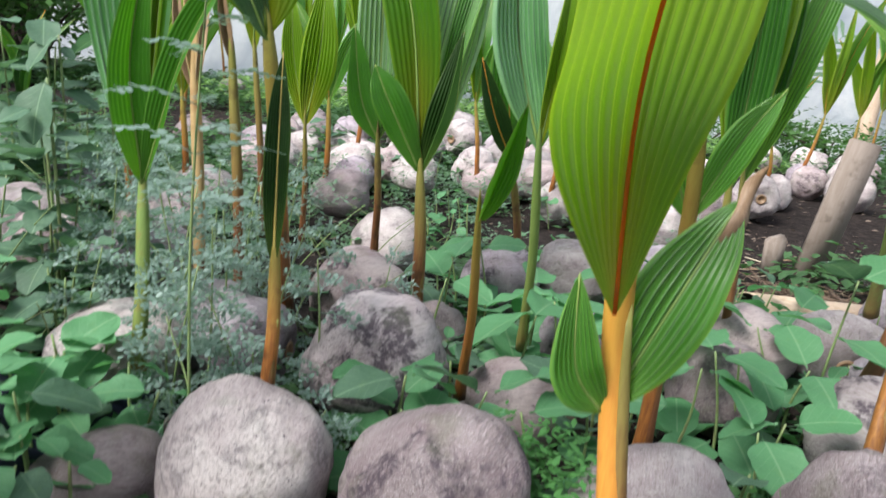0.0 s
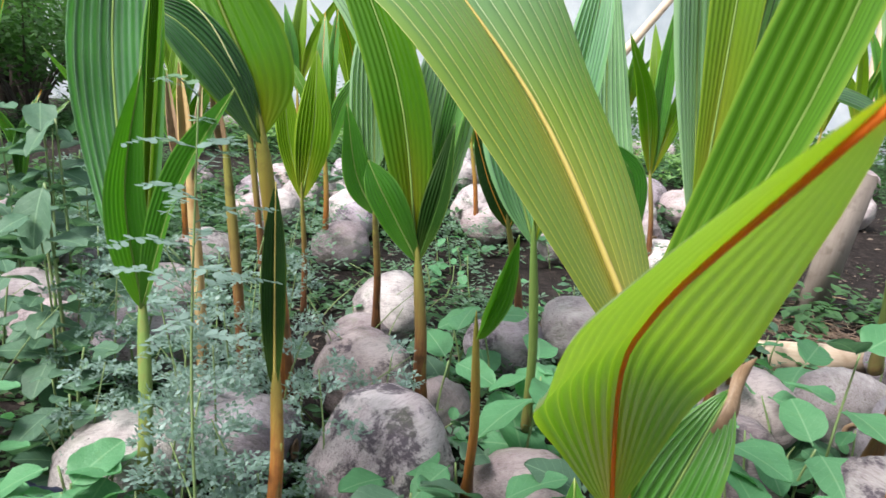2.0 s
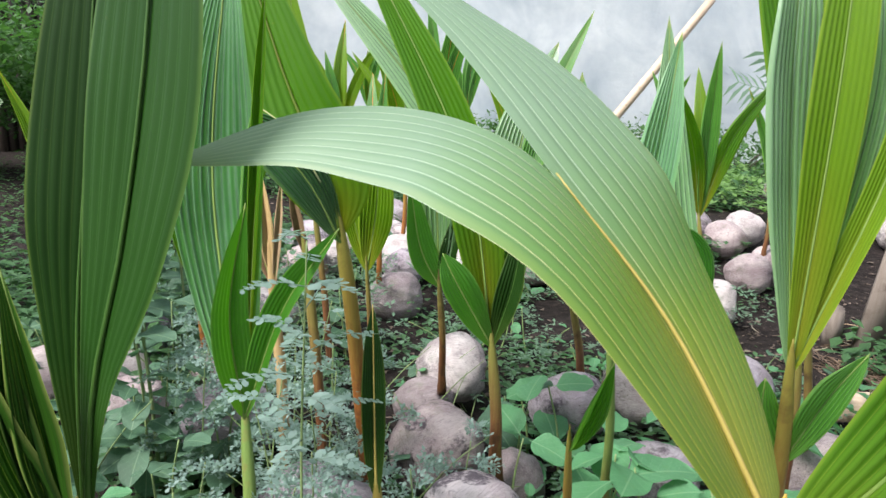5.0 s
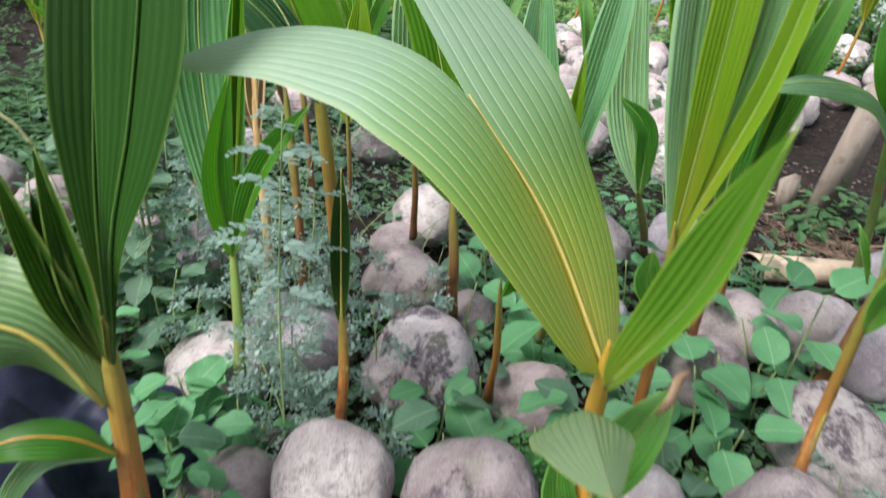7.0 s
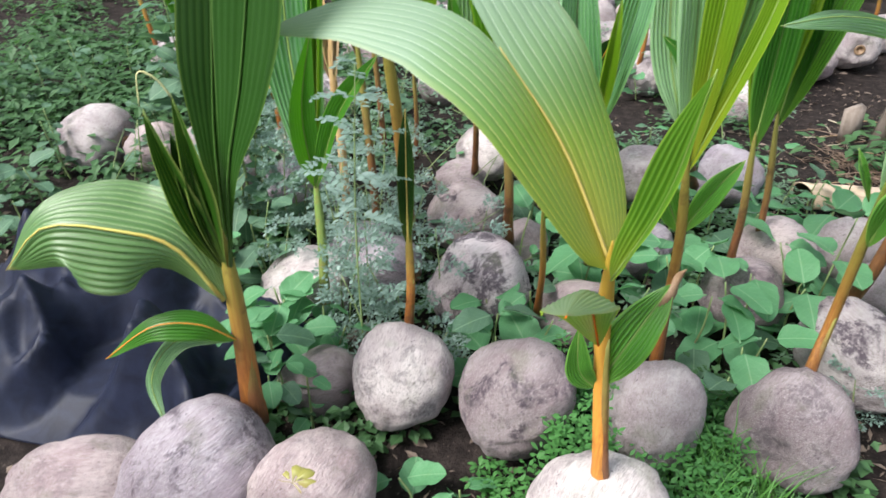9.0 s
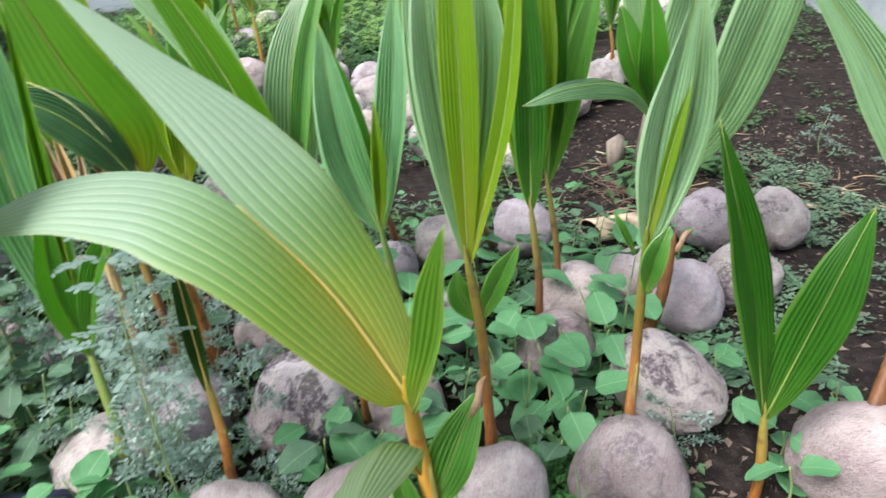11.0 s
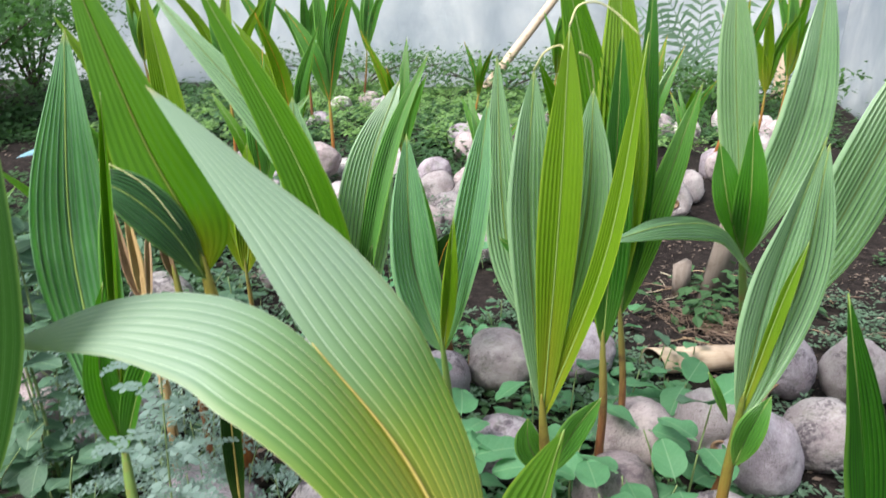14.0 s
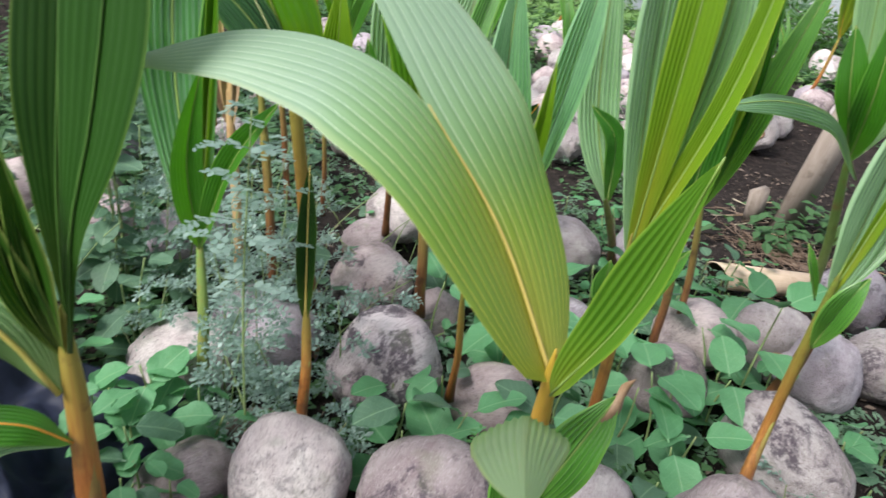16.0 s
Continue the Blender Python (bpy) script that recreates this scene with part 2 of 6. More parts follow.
RIB_DARK = streaked("midrib_dark_green", (0.030, 0.085, 0.012), (0.050, 0.115, 0.018), (0.035, 0.07, 0.012))
RIB_PALE = streaked("midrib_green", (0.13, 0.22, 0.05), (0.20, 0.28, 0.07), (0.15, 0.20, 0.05))
STRING = streaked("dry_leaf_tip", (0.52, 0.52, 0.22), (0.62, 0.60, 0.34), (0.30, 0.22, 0.10))
TAN = streaked("tan_sheath", (0.26, 0.17, 0.10), (0.38, 0.27, 0.17), (0.20, 0.11, 0.05))
TAN_STALK = streaked("tan_dry_stalk", (0.36, 0.235, 0.105), (0.46, 0.32, 0.16), (0.26, 0.13, 0.05))
DRY = streaked("withered_leaf", (0.17, 0.10, 0.055), (0.27, 0.18, 0.11), (0.08, 0.045, 0.03))


def husk_material():
    m = Mat("coconut_husk", 0.8, 0.25)
    long = m.coords("Object", (1.2, 14, 14))
    o = m.coords("Object")
    rnd = m.random()
    shift = m.n.new("ShaderNodeVectorMath")
    shift.operation = "ADD"
    off = m.n.new("ShaderNodeCombineXYZ")
    for k, f in enumerate((37.0, 91.0, 53.0)):
        m.link(m.math("MULTIPLY", rnd, f), off.inputs[k])
    m.link(o, shift.inputs[0])
    m.link(off.outputs[0], shift.inputs[1])
    p = shift.outputs[0]
    fib = m.noise(long, 2.2, 7.0, 0.72, 0.8)
    sep = m.n.new("ShaderNodeSeparateXYZ")
    m.link(o, sep.inputs[0])
    ends = m.ramp(m.math("ABSOLUTE", sep.outputs[0]), [(0.2, (0.6, 0.6, 0.6)), (0.75, (1, 1, 1))])
    big, patch = m.noise(p, 1.1, 4.0), m.noise(p, 1.5, 7.0, 0.68, 0.5)
    fleck, dots = m.noise(p, 9.0, 6.0, 0.75), m.noise(p, 13.0, 2.0, 0.5)
    tint = m.n.new("ShaderNodeObjectInfo")
    high = tint.outputs["Color"]
    low = m.mix(1.0, high, (0.66, 0.60, 0.63), "MULTIPLY")
    base = m.mix(m.ramp(big, [(0.36, (0, 0, 0)), (0.62, (1, 1, 1))]), low, high)
    base = m.mix(m.math("MULTIPLY", m.math("MULTIPLY", m.ramp(fib, [(0.36, (1, 1, 1)), (0.51, (0, 0, 0))]), ends), 0.72), base, (0.135, 0.098, 0.092))
    pale = m.ramp(m.noise(long, 5.0, 4.0, 0.6), [(0.52, (0, 0, 0)), (0.66, (1, 1, 1))])
    base = m.mix(m.math("MULTIPLY", m.math("MULTIPLY", pale, ends), 0.5), base, (0.68, 0.64, 0.64))
    base = m.mix(m.math("MULTIPLY", m.ramp(fleck, [(0.50, (0, 0, 0)), (0.70, (1, 1, 1))]), 0.2), base, (0.22, 0.18, 0.18))
    dark = m.ramp(patch, [(0.0, (0, 0, 0)), (0.50, (0, 0, 0)), (0.60, (1, 1, 1))])
    dark = m.math("MULTIPLY", dark, m.ramp(fleck, [(0.40, (0.0, 0.0, 0.0)), (0.52, (1, 1, 1))]))
    dark = m.math("MULTIPLY", dark, m.ramp(rnd, [(0.0, (0.22, 0.22, 0.22)), (0.5, (0.45, 0.45, 0.45)), (0.9, (1, 1, 1))]))
    stained = m.math("SUBTRACT", 1.0, tint.outputs["Alpha"])
    blots = m.math("MULTIPLY", m.ramp(patch, [(0.0, (0, 0, 0)), (0.47, (0, 0, 0)), (0.53, (1, 1, 1))]), m.ramp(fleck, [(0.36, (0.15, 0.15, 0.15)), (0.50, (1, 1, 1))]))
    dark = m.math("MAXIMUM", dark, m.math("MULTIPLY", stained, blots))
    spot = m.ramp(dots, [(0.0, (0, 0, 0)), (0.70, (0, 0, 0)), (0.74, (0.8, 0.8, 0.8))])
    base = m.mix(m.math("MULTIPLY", m.math("MAXIMUM", dark, spot), 0.85), base, (0.055, 0.040, 0.060))
    green = m.ramp(m.noise(p, 1.7, 3.0), [(0.56, (0, 0, 0)), (0.70, (0.35, 0.35, 0.35))])
    m.colour(m.mix(green, base, (0.15, 0.17, 0.10)))
    m.bump(m.math("ADD", m.math("MULTIPLY", m.math("MULTIPLY", fib, ends), 2.4), m.math("MULTIPLY", fleck, 0.6)), 1.0, 0.005)
    return m.m


HUSK = husk_material()


def soil_material():
    m = Mat("dark_soil", 0.95, 0.15)
    o = m.coords("Object")
    a, b, c = m.noise(o, 2.3, 5.0), m.noise(o, 26.0, 6.0, 0.7), m.noise(o, 130.0, 4.0)
    base = m.mix(a, (0.006, 0.0045, 0.0045), (0.018, 0.0132, 0.0125))
    base = m.mix(m.ramp(b, [(0.45, (0, 0, 0)), (0.65, (1, 1, 1))]), base, (0.034, 0.026, 0.024))
    bits = m.ramp(c, [(0.64, (0, 0, 0)), (0.70, (1, 1, 1))])
    m.colour(m.mix(m.math("MULTIPLY", bits, 0.7), base, (0.16, 0.125, 0.105)))
    m.bump(m.math("ADD", b, m.math("MULTIPLY", c, 0.5)), 0.8, 0.012)
    return m.m


def weed_material(name, a, b, vein, rough=0.5, share=0.3, ribs=False):
    m = Mat(name, rough, 0.4)
    o = m.coords("Object")
    body = m.mix(m.noise(o, 30.0, 3.0), a, b)
    body = m.mix(m.math("MULTIPLY", m.random(), 0.55), body, vein)
    isl = m.n.new("ShaderNodeNewGeometry").outputs["Random Per Island"]
    body = m.mix(m.math("MULTIPLY", isl, 0.4), body, b)
    if ribs:
        sep = m.n.new("ShaderNodeSeparateXYZ")
        m.link(o, sep.inputs[0])
        off = m.math("ABSOLUTE", sep.outputs[0])
        twig = m.math("ABSOLUTE", m.math("SINE", m.math("MULTIPLY", m.math("SUBTRACT", sep.outputs[1], m.math("MULTIPLY", off, 0.9)), 21.0)))
        lines = m.math("MAXIMUM", m.ramp(off, [(0.0, (1, 1, 1)), (0.022, (0, 0, 0))]), m.ramp(twig, [(0.0, (0.5, 0.5, 0.5)), (0.13, (0, 0, 0))]))
        body = m.mix(m.math("MULTIPLY", lines, 0.34), body, (0.30, 0.45, 0.28))
        body = m.mix(m.ramp(m.noise(o, 3.0, 4.0), [(0.55, (0, 0, 0)), (0.75, (0.4, 0.4, 0.4))]), body, (0.14, 0.24, 0.07))
    m.colour(body)
    n = m.bump(m.noise(o, 12.0 if ribs else 160.0, 4.0), 0.4, 0.004 if ribs else 0.0006)
    m.thin(m.mix(1.0, body, (1.9, 2.1, 1.4), "MULTIPLY"), share, n)
    return m.m


SOIL = soil_material()
WEED = weed_material("weed_leaf", (0.052, 0.175, 0.076), (0.125, 0.290, 0.148), (0.052, 0.190, 0.068), 0.6, 0.3, True)
WEED_GREY = weed_material("dull_weed_leaf", (0.035, 0.092, 0.048), (0.080, 0.162, 0.103), (0.09, 0.15, 0.10), 0.6, 0.25, True)
GROUND_COVER = weed_material("low_weed_leaf", (0.024, 0.078, 0.024), (0.068, 0.145, 0.056), (0.052, 0.10, 0.055))
FEATHER = weed_material("feathery_leaf", (0.108, 0.182, 0.164), (0.275, 0.355, 0.340), (0.13, 0.215, 0.178))
PALE_COVER = weed_material("pale_low_leaf", (0.060, 0.130, 0.075), (0.150, 0.240, 0.165), (0.10, 0.16, 0.10))
FAR_COVER = weed_material("far_cover_leaf", (0.085, 0.185, 0.045), (0.190, 0.310, 0.105), (0.11, 0.21, 0.06))
FINE = weed_material("small_cut_leaf", (0.030, 0.125, 0.030), (0.075, 0.205, 0.055), (0.05, 0.15, 0.04))
GRASS = weed_material("grass_blade", (0.045, 0.165, 0.032), (0.090, 0.245, 0.050), (0.10, 0.22, 0.05))
WEED_STEM = streaked("weed_stem", (0.14, 0.22, 0.08), (0.22, 0.28, 0.12), (0.16, 0.12, 0.07))


def sheet_material(name, a, b, rough, spec, wrinkle, scale=1.2):
    m = Mat(name, rough, spec)
    o = m.coords("Object")
    big, small = m.noise(o, scale, 4.0, 0.6, 0.6), m.noise(o, scale * 9, 5.0, 0.65)
    spread = m.ramp(big, [(0.34, (0, 0, 0)), (0.66, (1, 1, 1))])
    m.colour(m.mix(m.math("MULTIPLY", small, 0.45), m.mix(spread, a, b), a))
    m.bump(m.math("ADD", big, m.math("MULTIPLY", small, 0.4)), wrinkle, 0.03)
    return m.m


TARP = sheet_material("grey_white_tarpaulin", (0.50, 0.555, 0.61), (0.90, 0.91, 0.92), 0.35, 0.5, 0.8, 0.9)
BAG = sheet_material("black_plastic", (0.012, 0.016, 0.038), (0.028, 0.036, 0.078), 0.54, 0.42, 0.06, 22.0)
BAMBOO = streaked("split_bamboo", (0.46, 0.34, 0.25), (0.55, 0.43, 0.33), (0.34, 0.23, 0.15), (5, 60, 60))
# Near-black bamboo colour that paints the shade in the hollow tube.
HOLLOW_SHADE = streaked("bamboo_hollow_shade", (0.020, 0.014, 0.011), (0.045, 0.032, 0.025), (0.012, 0.009, 0.008))
BOARD = streaked("weathered_board", (0.17, 0.135, 0.115), (0.235, 0.195, 0.17), (0.10, 0.075, 0.06), (40, 40, 3), 0.8)
BASIN = sheet_material("pale_blue_plastic", (0.17, 0.32, 0.40), (0.23, 0.40, 0.47), 0.4, 0.5, 0.05, 6.0)


# ---- the ground ----
def rise(x, y):
    """The bed at the back lies a little higher."""
    f = min(1.0, max(0.0, (y - 2.9) / 2.2))
    return 0.17 * f * f * (3 - 2 * f)


def ground_height(x, y):
    near = max(0.0, 1 - math.hypot(x, y - 3) / 14)
    return rise(x, y) + near * (0.03 * noise.noise(Vector((x * 1.3, y * 1.3, 0))) + 0.014 * noise.noise(Vector((x * 6, y * 6, 4))))


# ---- building blocks ----
def part(name, bm, material, parent, label=""):
    me = bpy.data.meshes.new(name)
    bm.to_mesh(me)
    bm.free()
    for p in me.polygons:
        p.use_smooth = True
    me.materials.append(material)
    ob = new(name, me)
    ob.parent = parent
    if parent:
        ob.matrix_parent_inverse = parent.matrix_world.inverted()
    return tagged(ob, label)


def root(name, place, label, category, group="", kind=""):
    ob = new(name)
    ob.empty_display_size = 0.05
    ob.matrix_world = Matrix.Translation(place)
    return tagged(ob, label, category, group, kind)


def spline(pts, n):
    """Points along a smooth curve through pts."""
    p = [Vector(q) for q in pts]
    p = [2 * p[0] - p[1], *p, 2 * p[-1] - p[-2]]
    out, last = [], len(p) - 3
    for i in range(n):
        x = i / (n - 1) * last
        k = min(int(x), last - 1)
        t = x - k
        a, b, c, d = p[k : k + 4]
        out.append(0.5 * (2 * b + (c - a) * t + (2 * a - 5 * b + 4 * c - d) * t * t + (3 * b - a - 3 * c + d) * t ** 3))
    return out


def tangents(line):
    return [(line[min(i + 1, len(line) - 1)] - line[max(i - 1, 0)]).normalized() for i in range(len(line))]


def tube(bm, line, radii, sides=8, flat=1.0, wobble=0.0):
    rings, side = [], None
    for i, (p, t) in enumerate(zip(line, tangents(line))):
        side = (t.cross(Vector((0.3, -1, 0.2))) if side is None else side - t * side.dot(t)).normalized()
        up = t.cross(side)
        r = radii[0] + (radii[-1] - radii[0]) * i / (len(line) - 1) if len(radii) == 2 else radii[i]
        ring = []
        for k in range(sides):
            a = math.tau * k / sides
            rr = r * (1 + wobble * math.sin(3 * a + 7 * i / len(line)))
            ring.append(bm.verts.new(p + side * math.cos(a) * rr + up * math.sin(a) * rr * flat))
        rings.append(ring)
    for a, b in zip(rings, rings[1:]):
        for k in range(sides):
            bm.faces.new((a[k], a[(k + 1) % sides], b[(k + 1) % sides], b[k]))
    bm.faces.new(rings[0][::-1])
    bm.faces.new(rings[-1])


def blade_half(bm, uv, span, line, side, width, face, fold, pleats, belly, cup, seed, ruffle, crisp, taper, end, smooth=0):
    """One half of a palm leaf, from the midrib out to the margin, pleated along its length."""
    n, cols = len(line), pleats * 4 + 1
    power = math.log(0.5) / math.log(belly)
    turn = [Vector(f).normalized() for f in (face if isinstance(face[0], tuple) else (face, face))]
    grid, way = [], tangents(line)
    for _ in range(smooth):
        way = [(way[max(i - 1, 0)] + way[i] + way[min(i + 1, n - 1)]).normalized() for i in range(n)]
    for i, (p, t) in enumerate(zip(line, way)):
        s = i / (n - 1)
        blend = min(1.0, max(0.0, (s - 0.25) / 0.5))
        face = turn[0].lerp(turn[1], blend * blend * (3 - 2 * blend)).normalized()
        across = t.cross(face).normalized() * side
        up = (across.cross(t) * side).normalized()
        if up.dot(face) < 0:
            up = -up
        w = width * (0.05 * (1 - s) + math.sin(math.pi * s ** power) ** (taper if s < belly else end)) * (1 + 0.04 * math.sin(9 * s + seed))
        bend = radians(fold) + 0.10 * math.sin(5 * s + seed * 1.7)
        out, lift = across * math.cos(bend) + up * math.sin(bend), up * math.cos(bend) - across * math.sin(bend)
        row = []
        for c in range(cols):
            f = c / (cols - 1)
            ridge = (-0.5, 0.0, 0.5, 0.0)[c % 4] * 0.85 * crisp / pleats * math.sin(math.pi * min(1.0, s * 1.05)) ** 0.6
            wave = ruffle * f * f * math.sin(11 * s + seed) + ruffle * 0.5 * f * math.sin(23 * s + 2 * seed)
            d = w * (-cup * f * f + ridge * (0 if c == 0 else 1) + wave)
            row.append(bm.verts.new(p + out * (w * f) + lift * d))
        grid.append(row)
    for i in range(n - 1):
        for c in range(cols - 1):
            q = (grid[i][c], grid[i][c + 1], grid[i + 1][c + 1], grid[i + 1][c])
            face_made = bm.faces.new(q if side > 0 else q[::-1])
            for loop in face_made.loops:
                for di, dc in ((0, 0), (0, 1), (1, 0), (1, 1)):
                    if loop.vert is grid[i + di][c + dc]:
                        loop[uv].uv = ((c + dc) / 4, (i + di) / (n - 1))
                        loop[span].uv = ((c + dc) / (cols - 1), (i + di) / (n - 1))


leaf_count = [0]


def leaf(plant, pts, width, material, split=None, fold=20, pleats=5, face=(0, -1, 0.35), belly=0.45, rib=None, cup=0.12, ruffle=0.035, crisp=1.3, taper=1.0, right=1.0, thick=0.055, faces=None, narrow=0.85, under=False, name="leaf", label=""):
    """A pleated palm leaf along its midrib; split: where the two halves end when the tip is forked."""
    leaf_count[0] += 1
    seed = leaf_count[0] * 1.37
    bm = bmesh.new()
    uv, span = bm.loops.layers.uv.new("leaf"), bm.loops.layers.uv.new("span")
    ends = split or ((), ())
    rows = 34 if split else 26
    for side, end in zip((-1, 1), ends):
        blade_half(bm, uv, span, spline([*pts, *end], rows), side, width * (right if side > 0 else 1), (faces[side > 0] if faces else face), fold, pleats, belly, cup, seed + side, ruffle, crisp, taper, narrow, 14 if split else 2)
    made = part(name, bm, material, plant, label)
    bm = bmesh.new()
    lift = Vector(face).normalized() * width * (-0.05 if under else 0.035)
    line = [p + lift for p in spline(pts, 14)]
    tube(bm, line, (0.0027, 0.0006) if split else (max(0.0015, width * thick), max(0.0008, width * thick * 0.15)), 6)
    part("midrib", bm, rib or (RIB_DARK if material in (LEAF_SHADE, LEAF_INNER) else RIB_PALE), made)
    return made


def string(plant, pts):
    """A dry thread that hangs from a leaf tip."""
    bm = bmesh.new()
    tube(bm, spline(pts, 14), (0.0016, 0.0009), 5)
    part("leaf_thread", bm, STRING, plant, "pale dry thread at the leaf tip")


def withered_tip(plant, base, tip, size):
    """A thin, curled brown end of a leaf."""
    bm = bmesh.new()
    base, tip = Vector(base), Vector(tip)
    along = (tip - base).normalized()
    side = along.cross(Vector((0.4, -1, 0.2))).normalized()
    up = side.cross(along)
    grid = []
    for i in range(13):
        s = i / 12
        row = []
        for k in range(7):
            a = (k / 6 - 0.5) * (1.6 + 2.0 * s)
            r = size * (0.05 + math.sin(math.pi * (0.12 + 0.88 * s))) * (1 + 0.22 * math.sin(5 * k + 9 * s)) * 0.55
            row.append(bm.verts.new(base.lerp(tip, s) + side * (math.sin(a) * r + 0.25 * size * math.sin(4 * s)) + up * ((math.cos(a) - 0.7) * r + 0.3 * size * math.sin(7 * s))))
        grid.append(row)
    for i in range(12):
        for k in range(6):
            bm.faces.new((grid[i][k], grid[i][k + 1], grid[i + 1][k + 1], grid[i + 1][k]))
    part("withered_tip", bm, DRY, plant, "curled dry brown leaf tip")


def husk_mesh(seed):
    """A husked coconut with three blunt ridges, a dimpled stalk end and frayed fibres; unit half-length along x."""
    bm = bmesh.new()
    bmesh.ops.create_uvsphere(bm, u_segments=56, v_segments=36, radius=1)
    for v in bm.verts:
        x, y, z = v.co.z, v.co.x, v.co.y
        a = math.atan2(z, y)
        r = math.hypot(y, z) * (1 + (0.045 + 0.04 * abs(x)) * math.cos(3 * a + seed) - 0.035 * max(0, math.cos(3 * a + seed + 0.4)) ** 12 + 0.02 * math.cos(5 * a + 2 * seed))
        r *= 1 - 0.10 * x + 0.05 * x * x
        q = Vector((x, math.cos(a) * r, math.sin(a) * r))
        dent = max(0.0, (-x - 0.86) / 0.14)
        q.x += 0.20 * dent * dent + (0.06 * max(0, x) ** 4)
        crease = abs(x) ** 3 * 0.05 * noise.noise(Vector((math.cos(a) * 4, math.sin(a) * 4, seed))) + x * x * 0.016 * noise.noise(Vector((math.cos(a) * 9, math.sin(a) * 9, seed + x)))
        q.y, q.z = q.y * (1 + 2.2 * crease), q.z * (1 + 2.2 * crease)
        q *= 1 + 0.02 * max(0.0, noise.noise(Vector((q.x * 9, q.y * 2, q.z * 2 + seed)))) + 0.05 * noise.noise(q * 1.6 + Vector((seed, 0, 0))) + 0.038 * noise.noise(Vector((q.x * 1.6, q.y * 6, q.z * 6)) + Vector((seed, 3, 1))) + 0.022 * noise.noise(q * 3.7 + Vector((seed, 8, 2)))
        v.co = q
    me = bpy.data.meshes.new("coconut")
    bm.to_mesh(me)
    bm.free()
    for p in me.polygons:
        p.use_smooth = True
    me.materials.append(HUSK)
    return me


HUSKS = [husk_mesh(s) for s in (0.0, 1.3, 2.9, 4.4, 6.1)]
nut_count = [0]
NUTS = []


def scar_mesh():
    """The round, frayed scar where the stalk sat."""
    bm = bmesh.new()
    rings = []
    for r, x in ((0.0, -0.80), (0.08, -0.82), (0.13, -0.90), (0.19, -0.925), (0.22, -0.90)):
        rings.append([bm.verts.new((x + 0.02 * noise.noise(Vector((k, r * 9, 2))), math.cos(math.tau * k / 18) * max(r, 0.004), math.sin(math.tau * k / 18) * max(r, 0.004))) for k in range(18)])
    for a, b in zip(rings, rings[1:]):
        for k in range(18):
            bm.faces.new((a[k], a[(k + 1) % 18], b[(k + 1) % 18], b[k]))
    me = bpy.data.meshes.new("stalk_scar")
    bm.to_mesh(me)
    bm.free()
    for p in me.polygons:
        p.use_smooth = True
    me.materials.append(DRY)
    return me


SCAR = scar_mesh()


def torn_flap(nut, at, size, tilt):
    """A lifted, lid-like flap of husk with a dark crack round it."""
    bm = bmesh.new()
    n, rings = 22, []
    for r, z in ((0.02, 0.010), (0.55, 0.009), (0.9, 0.003), (1.0, -0.004), (1.06, -0.012), (0.98, -0.016)):
        rings.append([bm.verts.new((math.cos(math.tau * k / n) * r * size * (1 + 0.07 * math.sin(3 * k)), math.sin(math.tau * k / n) * r * size * 0.7, z + 0.004 * math.sin(2.4 * k))) for k in range(n)])
    for a, b in zip(rings, rings[1:]):
        for k in range(n):
            bm.faces.new((a[k], a[(k + 1) % n], b[(k + 1) % n], b[k]))
    bm.faces.new(rings[0][::-1])
    bm.transform(pose(*at, *tilt))
    part("husk_flap", bm, STEM_BROWN, nut, "lifted dry brown husk flap")


TONES = {
    "white": ((0.70, 0.64, 0.635), "pale whitish weathered coconut husk on dark soil"),
    "pink": ((0.57, 0.475, 0.48), "pinkish grey weathered coconut husk on dark soil"),
    "lilac": ((0.47, 0.42, 0.475), "lilac-grey weathered coconut husk on dark soil"),
    "mauve": ((0.37, 0.31, 0.325), "mauve-brown weathered coconut husk on dark soil"),
    "grey": ((0.48, 0.435, 0.44), "weathered light grey coconut husk on dark soil"),
    "stained": ((0.63, 0.555, 0.58), "pinkish white coconut husk with dark purple stains"),
    "brown": ((0.20, 0.145, 0.12), "small dark brown rotten coconut husk on the soil"),
}


def coconut(x, y, z, long, wide, turn, tip=0, tone="", parent=None):
    nut_count[0] += 1
    NUTS.append((x, y, max(long, wide)))
    tone = tone or ("pink", "white", "lilac", "grey", "white", "mauve", "pink")[nut_count[0] * 5 % 7]
    ob = new("coconut", HUSKS[nut_count[0] % len(HUSKS)])
    ob.color = (*TONES[tone][0], 0.0 if tone == "stained" else 1.0)
    z += rise(x, y)
    ob.matrix_world = pose(x, y, z, nut_count[0] * 77 % 360, tip, turn + (0 if nut_count[0] % 6 == 0 else 180)) @ Matrix.Diagonal((long, wide, wide, 1))
    if parent:
        m = ob.matrix_world.copy()
        ob.parent = parent
        ob.matrix_parent_inverse = parent.matrix_world.inverted()
        ob.matrix_world = m
        ob.name = "nut"
        return ob
    scar = new("stalk_scar", SCAR)
    scar.parent = ob
    tagged(scar, "dark dimpled stalk scar")
    return tagged(ob, TONES[tone][1], "coconut", "coconuts laid out in rows")


